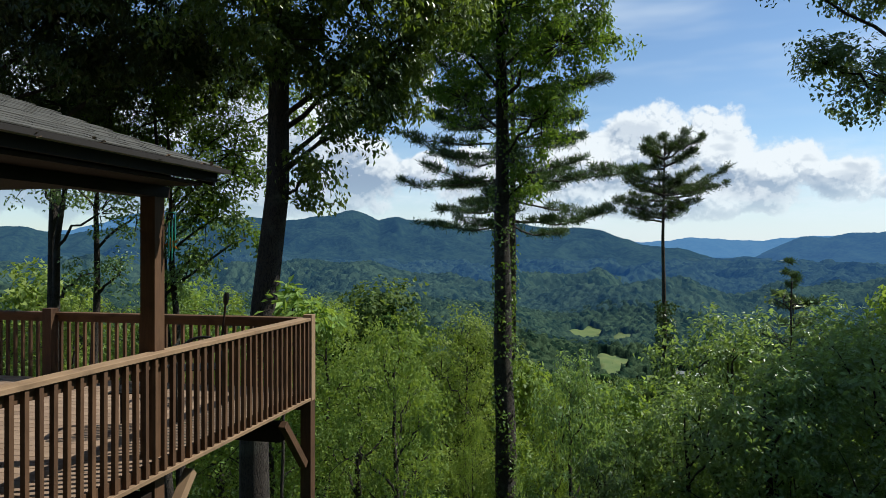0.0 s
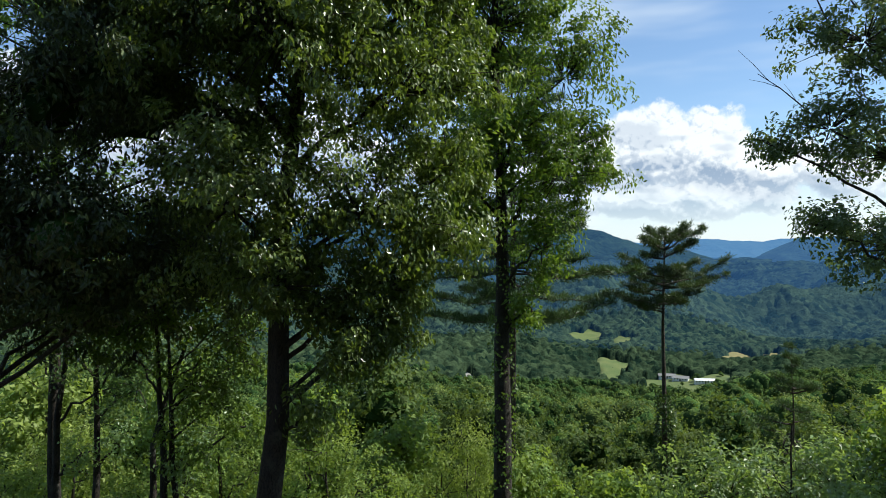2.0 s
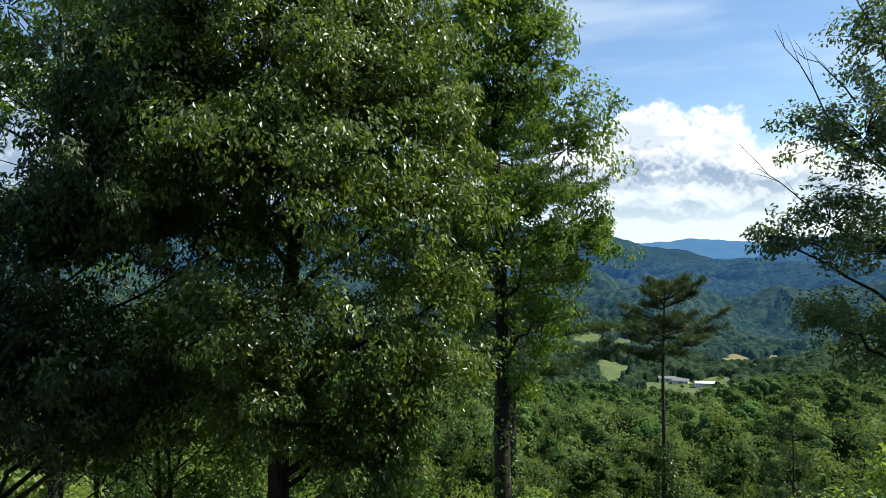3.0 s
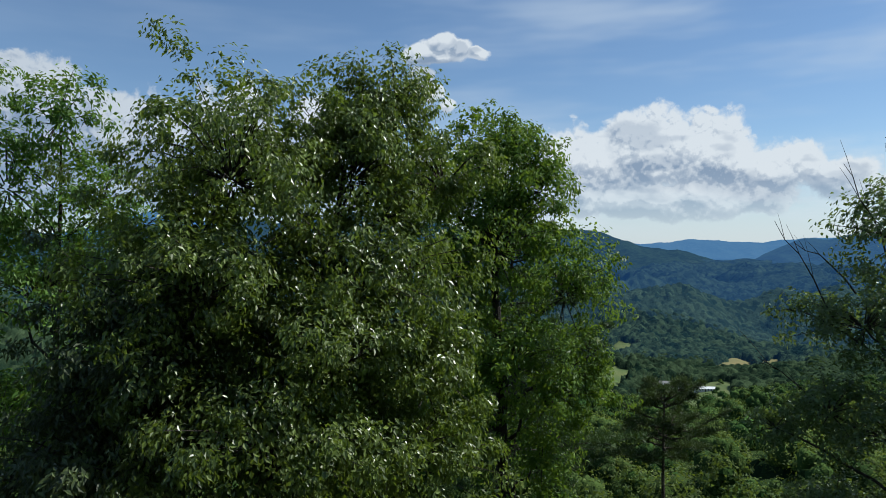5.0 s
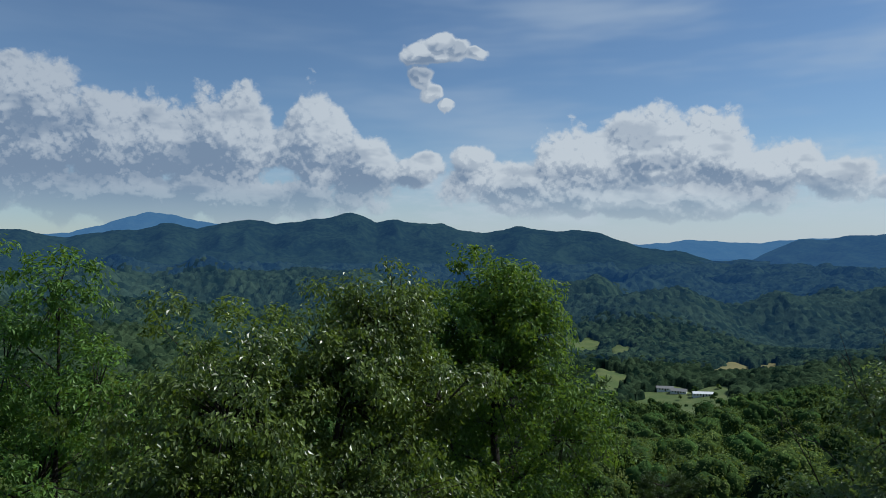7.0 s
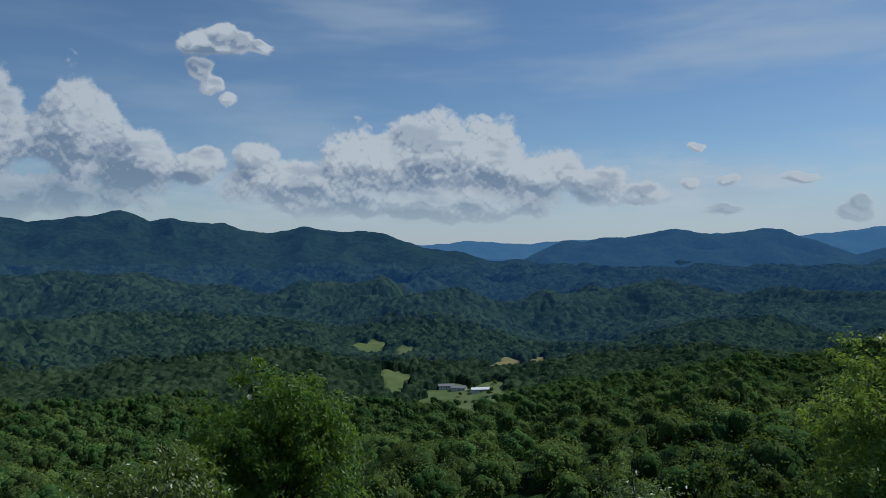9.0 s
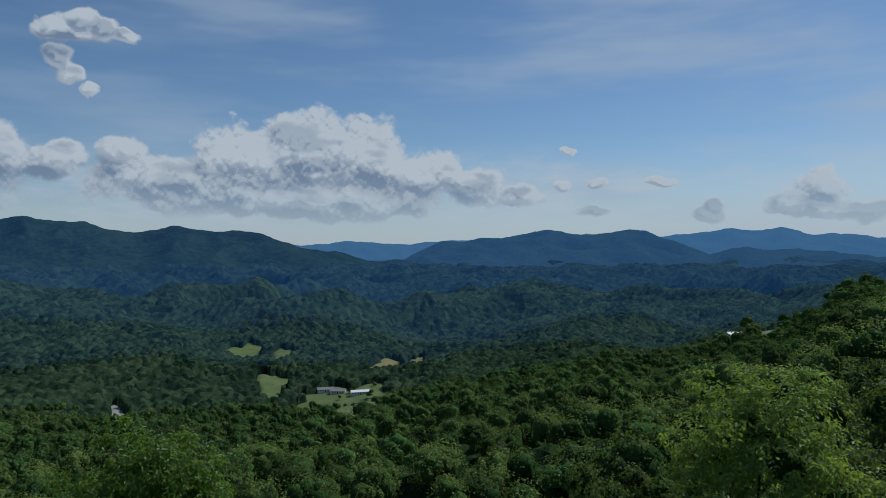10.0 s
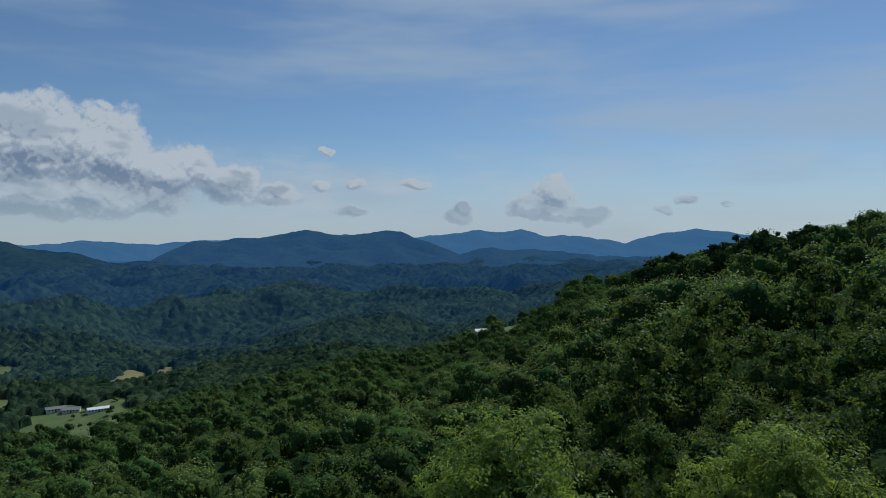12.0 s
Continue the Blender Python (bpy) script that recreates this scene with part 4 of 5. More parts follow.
oak_lobes = [(-3.8, 13, 13.7, 2.4, 2.3), (-0.95, 15.0, 15.2, 0.95, 1.3), (-1.5, 14.8, 15.0, 1.3, 1.3), (-2.2, 14.6, 14.4, 1.2, 1.2), (-1.8, 14.2, 13.8, 1.7, 2.0), (-1.5, 13.4, 11.7, 2.4, 2.3), (-5.2, 13.4, 11.8, 1.5, 1.5), (0.0, 14.4, 13.7, 1.2, 1.1), (-2.6, 11.6, 9.2, 2.2, 2.0), (-0.8, 13, 8.6, 1.9, 1.8),
             (-1.4, 12.3, 6.2, 1.7, 1.5), (-3.4, 11.7, 6.5, 1.7, 1.5), (-2.3, 12.1, 3.0, 0.55, 0.6), (-1.3, 12.3, 4.3, 0.9, 0.7), (-3.0, 13.8, 10, 2.4, 2.4), (-2.7, 11.6, 5.2, 1.2, 0.9), (-1.0, 12.6, 5.1, 1.1, 0.8), (-0.2, 12.8, 5.8, 1.0, 0.9), (-1.9, 12.2, 4.7, 0.8, 0.6), (0.1, 13, 7.2, 1.1, 1.0), (-3.9, 11.8, 11.7, 1.9, 1.7), (-1.9, 12.1, 10.4, 1.8, 1.6), (-4.7, 12.0, 9.6, 1.8, 1.7), (-0.4, 13.2, 10.2, 1.4, 1.5), (-1.7, 12.2, 3.8, 0.6, 0.5), (-1.0, 12.4, 4.2, 0.7, 0.5)]
plant("oak_tree", lobed_tree(oak_line, 0.29, oak_lobes, 2.4, 98, 0.106, 0.36, 1.3, slim=0.54, shell=0.3), (0, 0, 0), "tall oak with dark trunk and dense drooping leaves")

ivy_line = [(1.95, 22.4, -8), (1.92, 22.4, -2), (1.86, 22.4, 3), (1.8, 22.4, 9), (1.6, 22.2, 15.5)]
ivy_lobes = [(1.6, 22, 12.5, 3.0, 3.0), (0.6, 22, 14.4, 1.5, 1.3), (1.8, 22.3, 15.3, 1.4, 1.2), (3.0, 22, 14.2, 1.4, 1.3), (1.2, 22, 15.2, 1.4, 1.6), (2.5, 22, 14.9, 1.3, 1.5), (-0.1, 22, 11.2, 2.0, 2.4), (3.7, 22, 11, 1.7, 2.4), (0.3, 21.6, 8.2, 1.9, 1.8), (3.5, 22, 8.0, 1.9, 1.8), (2.0, 21.5, 9.0, 2.0, 2.0),
             (3.0, 22, 5.8, 1.2, 1.6), (2.7, 22.2, 4.0, 0.7, 1.0), (0.6, 22, 6.4, 1.1, 1.1), (-0.4, 22, 14.0, 1.0, 1.2), (4.5, 22, 9.2, 0.9, 1.1)]
ivy_oak = plant("oak_tree", lobed_tree(ivy_line, 0.34, ivy_lobes, 1.6, 60, 0.15, 0.38, 0.9, BRIGHT_OAK_LEAF, slim=0.5, shell=0.35), (0, 0, 0), "slender oak with ivy climbing its trunk")
part("ivy", ivy(ivy_line, 0.32, -8, 5.5, 3600, 0.11, 0.18), ivy_oak, "light green ivy")

plant("pine_tree", pine(24.5, 13.1, 5.2, 0.24, 11, 8, 12, 0.25), (2.95, 31, -10), "tall white pine with level layered boughs")
lone = plant("pine_tree", pine(19.2, 15.9, 2.6, 0.2, 7, 5, 13, 0.2, 0.35, 0.45, 0.6), (9.8, 32, -12.7), "lone white pine with a bare ivy-clad trunk")
part("ivy", ivy([(0, 0, 0), (0, 0, 13)], 0.28, 2, 12.2, 9000, 0.13, 0.32, DARK_IVY), lone, "dark ivy sleeve")

slim_line = [(10.8, 17, -6), (10.7, 16.9, 2), (10.6, 16.8, 8), (10.5, 16.6, 13.6)]
slim_lobes = [(7.9, 17.2, 8.2, 0.7, 0.5), (9.1, 17, 8.6, 1.2, 0.9), (9.8, 16.8, 10.6, 1.4, 1.2), (10.5, 16.6, 12.6, 1.4, 1.6), (11.6, 17, 11, 1.5, 1.4), (10.6, 17, 8, 1.5, 1.1), (12.2, 17, 8.5, 1.8, 1.4), (9.4, 17.4, 6.2, 1.0, 0.7), (11, 17.5, 5.8, 1.6, 1.0), (8.4, 17.1, 11.0, 0.4, 0.5)]
slender = plant("slender_tree", lobed_tree(slim_line, 0.17, slim_lobes, 2.7, 54, 0.13, 0.36, 0.5, SILVER_LEAF), (0, 0, 0), "slender tree with small pale leaves and bare twigs")
for a, b in (((9.2, 16.8, 10.6), (7.7, 16.8, 13.1)), ((9.6, 16.8, 11.4), (8.1, 16.7, 12.6)), ((10.2, 16.6, 12.2), (9.2, 16.6, 14.4)), ((10.4, 16.6, 12.6), (10.1, 16.5, 15.0)), ((9.0, 17, 8.6), (7.4, 17, 9.9)), ((10.8, 16.7, 12.4), (11.3, 16.7, 14.9))):
    stem = bow(np.array(a), np.array(b), 0.18, 6, 0.05)
    twig = [tube(stem, np.linspace(0.022, 0.006, 6), 5)]
    for k in (2, 3, 4):
        tip = stem[k] + (stem[5] - stem[0]) * 0.3 + rng.normal(size=3) * 0.16
        twig.append(tube(bow(stem[k], tip, 0.03, 3), (0.008, 0.006, 0.003), 4))
    part("bare_twig", mesh_of("bare_twig", *join(twig), BARK, True), slender, "grey bare twig")

locust_line = [(-9.6, 17.8, -6), (-9.5, 17.7, 5), (-9.3, 17.6, 14.5)]
locust_lobes = [(-9.4, 17.6, 14.8, 1.2, 1.5), (-10.6, 17.6, 13.2, 1.6, 1.6), (-8.3, 17.4, 12.6, 1.4, 1.5), (-9.6, 17.2, 10.5, 2.0, 1.8), (-7.4, 17.4, 11, 1.1, 1.6), (-8.2, 17, 8.2, 1.8, 1.6), (-11.6, 17.4, 11, 2.0, 2.4), (-10.5, 17, 7.4, 2.0, 1.6), (-11.8, 17.6, 15, 1.2, 1.5)]
plant("locust_tree", lobed_tree(locust_line, 0.18, locust_lobes, 1.5, 60, 0.15, 0.36, 0.8, MID_LEAF, slim=0.45, shell=0.55), (0, 0, 0.7), "bright green tree with feathery leaves")

# also holds the big oak's left lobes, their shade painted by the darker leaf
dark_line = [(-8.7, 13, -5.5), (-8.5, 12.8, 3), (-7.4, 12.5, 8.8)]
dark_lobes = [(-5.2, 12.2, 10.2, 1.9, 1.6), (-7.5, 12.4, 6.2, 1.8, 1.4), (-6.4, 15, 8.5, 2.2, 2.0), (-4.2, 15.2, 8.2, 1.8, 1.8), (-5.0, 15, 10.8, 2.0, 1.8), (-5.0, 12.6, 11.0, 2.0, 2.0), (-5.6, 12.4, 8.6, 2.4, 1.9), (-6.2, 12, 6.0, 2.2, 1.6), (-4.6, 13.4, 5.3, 1.8, 1.1), (-7.4, 15, 4.6, 1.9, 1.4), (-10.4, 15.5, 5.2, 2.2, 1.6), (-5.4, 15.6, 5.6, 1.6, 1.2), (-6.6, 12.2, 8.2, 1.5, 1.4), (-8.4, 11.8, 6.6, 2.2, 1.6), (-6.4, 12.6, 4.9, 1.4, 1.0), (-9.6, 12.6, 6.2, 1.6, 1.2), (-9.2, 12.6, 5.0, 1.5, 1.0)]
plant("oak_tree", lobed_tree(dark_line, 0.2, dark_lobes, 1.6, 76, 0.125, 0.36, 1.3, SHADE_LEAF, slim=0.46, core=0.3, shell=0.38), (0, 0, 0), "oak beside the deck in painted shade")

# slim trunks behind the deck, with thin crowns
for x, y, top, lean in ((-8.6, 16.2, 5.6, 0.35), (-8.0, 16.8, 5.0, 0.1), (-6.4, 16.4, 4.6, 0.9), (-5.9, 15.2, 5.0, -0.2)):
    line = [(x - lean, y, -7.5), (x - lean * 0.6, y, -2), (x, y, 2), (x + lean, y, top)]
    lobes = [(x + lean, y, top, 1.2, 1.0), (x + 0.9, y, 2.6, 0.9, 0.8), (x - 0.8, y + 0.4, 3.4, 0.9, 0.8), (x + 0.5, y, 1.2, 0.5, 0.5)]
    plant("young_tree", lobed_tree(line, 0.16, lobes, 1.5, 46, 0.10, 0.34, 0.4, DARK_LEAF), (0, 0, 0), "slim dark-trunked tree behind the deck", group="slim trees behind the deck")

rear_line = [(-5.4, 15.4, -7.5), (-5.6, 15.3, -2), (-5.8, 15.2, 4.6)]
rear_lobes = [(-4.6, 15.4, 5.4, 1.4, 1.1), (-3.6, 15.6, 4.8, 1.0, 0.9), (-5.9, 15.2, 6.2, 1.4, 1.0), (-5.7, 15.2, 4.6, 1.5, 1.0), (-4.5, 15.5, 3.9, 1.1, 0.8), (-6.9, 15.5, 3.9, 1.2, 0.8), (-5.2, 15, 3.0, 0.8, 0.6), (-4.9, 15.3, 2.4, 0.8, 0.6), (-4.5, 15.4, 3.3, 0.9, 0.7), (-5.2, 15.1, 1.6, 0.6, 0.45), (-4.2, 15.4, 2.0, 0.5, 0.4)]
plant("oak_tree", lobed_tree(rear_line, 0.14, rear_lobes, 1.8, 70, 0.105, 0.34, 0.6, MID_LEAF), (0, 0, 0), "small oak behind the deck")

# undergrowth and young trees down the slope
kw = dict(tips=1.7, per=24, leaf=0.2, clump=0.42, twigs=0.2, sides=5, shell=0.4, fine=False)
sharp = dict(kw, fine=True, leaf=0.125, per=34, droop=0.5, slim=0.48)
shrub = dict(sharp, tips=1.6, per=26, leaf=0.15, clump=0.32)
leafy = dict(sharp, tips=1.7, per=30, leaf=0.13)
kw.update(leaf=0.17, per=26)
young = [forest_kind(7.5, 0.8, 2.6, 8, leaf_mat=LIGHT_LEAF, **leafy), forest_kind(6.5, 0.6, 2.7, 8, leaf_mat=DARK_LEAF, **shrub), forest_kind(9.0, 1.0, 2.8, 9, leaf_mat=LIGHT_LEAF, **leafy), forest_kind(6.0, 0.5, 2.4, 7, leaf_mat=SILVER_LEAF, **shrub), forest_kind(7.5, 0.8, 2.6, 8, leaf_mat=LIGHT_LEAF, **kw), forest_kind(9.0, 1.0, 2.8, 9, leaf_mat=LIGHT_LEAF, **kw)]
LOOKS = ("light green sapling thicket on the slope", "dark glossy-leaved shrub on the slope", "tall light green sapling on the slope", "grey green shrub on the slope", "light green sapling thicket on the slope", "tall light green sapling on the slope")
seeded = {}
# azimuth, distance, height of the top, kind
YOUNG = [(-3.4, 17, 0.3, 0, 0.7), (1.5, 25.5, -0.2, 2, 0.8), (-6.5, 19, -0.8, 0), (2.2, 18, -2.2, 0, 0.35), (-9, 24, 0.2, 2), (-13, 21, -1.0, 0), (-17, 26, 0.6, 2), (-22, 22, -0.5, 0), (-27, 25, 0.6, 2), (-32, 22, 0.2, 0),
         (10.2, 19, -0.9, 1, 0.55), (12, 17, -2.8, 3, 0.7), (8.6, 24, -2.6, 2, 0.5), (15, 21, -2.9, 1, 0.8), (19.5, 19, -1.4, 1, 0.85), (21.5, 23, -0.1, 1), (25, 19, -0.6, 1), (28, 24, 0.3, 1), (31, 20, 0.1, 1), (35, 23, 0.2, 3), (41, 21, -0.6, 1),
         (-3, 30, -1.2, 2), (5, 29, -2.2, 0, 0.7), (-11, 34, -0.4, 2), (-20, 36, 0.6, 0), (-29, 36, 1.0, 2), (7, 37, -4.5, 2), (13, 34, -4.2, 0), (18, 30, -3.6, 2), (23, 34, -3.6, 0), (28, 34, -2.2, 2), (33, 32, 0.5, 0),
         (38, 35, 3.5, 2), (47, 23, 0.8, 0), (53, 26, 6.5, 2), (60, 24, 6.0, 0), (45, 38, 6.0, 2), (52, 40, 7.0, 0), (60, 40, 10, 2), (68, 32, 11, 0), (76, 34, 13, 2), (-38, 26, 1.0, 0), (-36, 36, 1.0, 2)]
for az, r, top, k, *wide in YOUNG:
    x, y = polar(az, r)
    z = float(ground_z(x, y))
    if r > 27 and k in (0, 2):
        k = 4 + k // 2
    tall = (7.5, 6.5, 9.0, 6.0, 7.5, 9.0)[k]
    s = max(0.75, (top - z) / tall)
    at = pose(x, y, top - tall * s, 0, 0, rng.uniform(0, 360)) @ Matrix.Diagonal((min(s, 1.25) * sum(wide or [1]), min(s, 1.25) * sum(wide or [1]), s, 1))
    if k in seeded:
        made = copy_thing(seeded[k], at)
        made.matrix_basis = at
    else:
        seeded[k] = plant("young_tree", young[k], (0, 0, 0), LOOKS[k], group="young trees on the slope")
        seeded[k].matrix_basis = at

plant("young_pine", pine(9, 3.5, 1.7, 0.09, 7, 4, 8, 0.2), (*polar(25.8, 38), -8.2), "thin young pine on the slope")
plant("sapling", lobed_tree([(-2.5, 11.2, -5), (-2.45, 11.1, -1), (-2.4, 11, 0.6)], 0.04, [(-2.9, 11, 0.45, 0.4, 0.4), (-2.3, 11, 0.75, 0.42, 0.42), (-1.95, 11, 0.6, 0.3, 0.3), (-2.6, 11, -0.2, 0.4, 0.4)], 2.5, 20, 0.17, 0.22, 0.4, LIGHT_LEAF), (0, 0, 0), "broad-leaved sapling beside the deck corner")

# two full light green crowns below the turn
for az, r, top, wide in ((50, 30, 17.0, 4.9), (70.5, 34, 16.6, 4.8)):
    x, y = polar(az, r)
    z = float(ground_z(x, y))
    lobes = [(a + x, b + y, c + top - 12, rx, rz) for a, b, c, rx, rz in wild_lobes(12, 1.5, wide, 9)]
    plant("locust_tree", lobed_tree([(x, y, z), (x, y, top - 1.5)], 0.2, lobes, 1.8, 40, 0.19, 0.38, 0.5, LIGHT_LEAF, core=0.3, shell=0.45), (0, 0, 0), "light green full-crowned tree on the slope")


plant("sapling", lobed_tree([(9.5, 20, -7), (9.6, 20, -2), (9.65, 20, 0.9)], 0.05, [(9.4, 20, 0.3, 0.5, 0.35), (9.9, 20, -0.2, 0.5, 0.35), (9.3, 20, -0.7, 0.55, 0.4), (9.8, 20, -1.2, 0.6, 0.5)], 1.6, 16, 0.12, 0.25, 0.4, SILVER_LEAF), (0, 0, 0), "thin twiggy sapling above the shrubs")
# ---- deck ----
DECK_AT = pose(-1.72, 9.3, 0, 0, 0, -12.8)


def box(x0, x1, y0, y1, z0, z1, ease=0.0):
    """A board as verts and quads, its upper edges eased."""
    if not ease:
        v = np.array([(x, y, z) for x in (x0, x1) for y in (y0, y1) for z in (z0, z1)], float)
        return v, np.array([(0, 1, 3, 2), (4, 6, 7, 5), (0, 4, 5, 1), (2, 3, 7, 6), (0, 2, 6, 4), (1, 5, 7, 3)])
    e = ease
    ring = lambda g, z: [(x0 + g, y0 + g, z), (x1 - g, y0 + g, z), (x1 - g, y1 - g, z), (x0 + g, y1 - g, z)]
    v = np.array(ring(0, z0) + ring(0, z1 - e) + ring(e, z1), float)
    f = [(3, 2, 1, 0), (8, 9, 10, 11)]
    for k in (0, 4):
        f += [(k + j, k + (j + 1) % 4, k + 4 + (j + 1) % 4, k + 4 + j) for j in range(4)]
    return v, np.array(f)


SHARED = {}


def board(name, dims, mat, parent, label="", tilt=(0, 0, 0), ease=0.004):
    """One timber as a part; alike timbers share their mesh. Its length runs along its own z, for the grain."""
    x0, x1, y0, y1, z0, z1 = dims
    size = (round(x1 - x0, 4), round(y1 - y0, 4), round(z1 - z0, 4))
    key = (name, size, mat.name)
    long = max(range(3), key=lambda k: size[k])
    turn = {0: Matrix.Rotation(radians(90), 4, "Y"), 1: Matrix.Rotation(radians(-90), 4, "X"), 2: Matrix()}[long]
    if key not in SHARED:
        a, b, c = size
        bx = box(-a / 2, a / 2, -b / 2, b / 2, -c / 2, c / 2, min(ease, min(size) * 0.3))
        inv = np.array(turn.to_3x3().transposed())
        SHARED[key] = mesh_of(name, bx[0] @ inv.T, bx[1], mat)
    at = Matrix.Translation(((x0 + x1) / 2, (y0 + y1) / 2, (z0 + z1) / 2)) @ pose(0, 0, 0, *tilt) @ turn
    return part(name, SHARED[key], parent, label, at)


deck = new("deck")
deck.matrix_basis = DECK_AT
tagged(deck, "red brown timber deck with slatted balustrade, standing on posts", "deck")
for i in range(82):
    y = -0.03 - 0.145 * i
    board("floorboard", (-8, -0.03, y - 0.139, y, -0.038, 0.0 + rng.uniform(-0.002, 0.002)), DECKING, deck)
board("rim_joist", (-0.03, 0.0, -12, 0.0, -0.14, 0.0), TIMBER, deck)
board("rim_joist", (-8, -0.03, -0.03, 0.0, -0.27, -0.039), TIMBER, deck)
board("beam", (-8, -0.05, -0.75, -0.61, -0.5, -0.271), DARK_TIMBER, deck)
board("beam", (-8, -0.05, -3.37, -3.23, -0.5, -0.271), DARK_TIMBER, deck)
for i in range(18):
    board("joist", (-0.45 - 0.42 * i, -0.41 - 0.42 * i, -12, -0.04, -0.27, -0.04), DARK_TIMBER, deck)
# the near cap has the painted sunlit tan, the back cap the darker stain
board("rail_cap", (-0.095, 0.05, -12, 0.05, 0.882, 0.92), SUNLIT_TIMBER, deck, "flat rail cap in painted sunlit tan")
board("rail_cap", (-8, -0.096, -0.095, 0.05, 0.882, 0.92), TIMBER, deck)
board("top_rail", (-0.038, 0.0, -12, -0.04, 0.79, 0.881), TIMBER, deck)
board("top_rail", (-8, -0.04, -0.038, 0.0, 0.79, 0.881), TIMBER, deck)
board("bottom_rail", (0.001, 0.052, -12, 0.0, -0.135, -0.1), SUNLIT_TIMBER, deck, "bottom strip in painted sunlit tan")
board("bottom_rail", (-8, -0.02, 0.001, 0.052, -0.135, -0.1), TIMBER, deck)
for i in range(92):
    y = -0.09 - 0.127 * i
    tilt = (rng.uniform(-0.4, 0.4), 0, rng.uniform(-3, 3))
    board("baluster", (0.001, 0.039, y - 0.038, y, -0.1, 0.872), TIMBER, deck, tilt=tilt)
for i in range(60):
    x = -0.16 - 0.127 * i
    board("baluster", (x - 0.038, x, 0.001, 0.039, -0.1, 0.872), TIMBER, deck, tilt=(0, rng.uniform(-0.4, 0.4), rng.uniform(-3, 3)))
for y in (-3.13, -6.9, -10.7):
    board("post", (-0.18, -0.04, y - 0.07, y + 0.07, -6.0, 2.25), TIMBER, deck, "square timber roof post")
board("post", (-0.085, 0.055, -0.085, 0.055, -7.5, -0.14), TIMBER, deck, "square timber deck post")
board("corner_post", (-0.06, 0.058, -0.06, 0.058, -0.139, 0.96), SUNLIT_TIMBER, deck, "pale corner post of the balustrade")
for x in (-3.8, -7.6):
    board("post", (x - 0.07, x + 0.07, -0.18, -0.04, -6.5, 0.98), TIMBER, deck)
for x in (-7.95,):
    for y in (-3.3, -7.0, -10.7):
        board("post", (x - 0.07, x + 0.07, y - 0.07, y + 0.07, -5.0, 2.344), TIMBER, deck)
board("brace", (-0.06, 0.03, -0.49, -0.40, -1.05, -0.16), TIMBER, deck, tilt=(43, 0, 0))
board("brace", (-0.15, -0.06, -2.93, -2.84, -1.15, -0.16), SUNLIT_TIMBER, deck, tilt=(-43, 0, 0))

# porch roof: a gable over the deck, ridge along it, with a gutter full of leaf litter
roof = new("porch_roof")
roof.matrix_basis = DECK_AT
tagged(roof, "weathered grey shingled gable roof over the deck", "roof")
EAVE_X, EAVE_Z, RIDGE_X, RAKE_Y, BACK_Y, PITCH = 0.40, 2.515, -4.3, -2.97, -13.0, 0.33
slope_len = math.hypot(1, PITCH)


def slab_mesh(name, x0, x1, z0, z1, y0, y1, thick, mat):
    top = np.array([(x0, y0, z0), (x0, y1, z0), (x1, y1, z1), (x1, y0, z1)], float)
    return mesh_of(name, np.concatenate([top, top - (0, 0, thick)]), [(0, 1, 2, 3), (7, 6, 5, 4), (0, 4, 5, 1), (1, 5, 6, 2), (2, 6, 7, 3), (3, 7, 4, 0)], mat)


RIDGE_Z = EAVE_Z + (EAVE_X - RIDGE_X) * PITCH
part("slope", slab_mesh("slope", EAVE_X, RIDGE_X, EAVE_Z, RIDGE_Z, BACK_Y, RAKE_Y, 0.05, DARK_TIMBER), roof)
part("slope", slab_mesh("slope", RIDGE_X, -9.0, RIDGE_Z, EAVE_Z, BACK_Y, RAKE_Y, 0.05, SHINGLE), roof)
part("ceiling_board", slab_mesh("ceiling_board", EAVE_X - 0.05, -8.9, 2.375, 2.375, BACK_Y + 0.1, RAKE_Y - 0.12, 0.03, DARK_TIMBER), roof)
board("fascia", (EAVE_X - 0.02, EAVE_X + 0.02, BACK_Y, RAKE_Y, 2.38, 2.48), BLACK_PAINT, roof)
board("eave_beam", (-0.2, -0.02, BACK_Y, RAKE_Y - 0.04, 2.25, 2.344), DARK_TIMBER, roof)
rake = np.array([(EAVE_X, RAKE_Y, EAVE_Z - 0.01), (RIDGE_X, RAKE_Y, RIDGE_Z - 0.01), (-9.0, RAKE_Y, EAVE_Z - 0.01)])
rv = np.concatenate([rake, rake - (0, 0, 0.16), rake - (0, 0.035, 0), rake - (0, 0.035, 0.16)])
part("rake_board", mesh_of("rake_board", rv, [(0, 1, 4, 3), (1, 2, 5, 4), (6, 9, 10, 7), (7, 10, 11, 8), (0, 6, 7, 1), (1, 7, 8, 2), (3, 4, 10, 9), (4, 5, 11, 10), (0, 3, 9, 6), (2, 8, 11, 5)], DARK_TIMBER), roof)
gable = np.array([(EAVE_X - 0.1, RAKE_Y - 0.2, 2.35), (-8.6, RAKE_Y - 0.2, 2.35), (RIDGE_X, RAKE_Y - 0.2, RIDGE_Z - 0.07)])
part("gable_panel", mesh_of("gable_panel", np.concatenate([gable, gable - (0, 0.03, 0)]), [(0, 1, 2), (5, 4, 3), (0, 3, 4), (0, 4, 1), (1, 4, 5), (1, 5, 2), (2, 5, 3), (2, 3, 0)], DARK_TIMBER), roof)

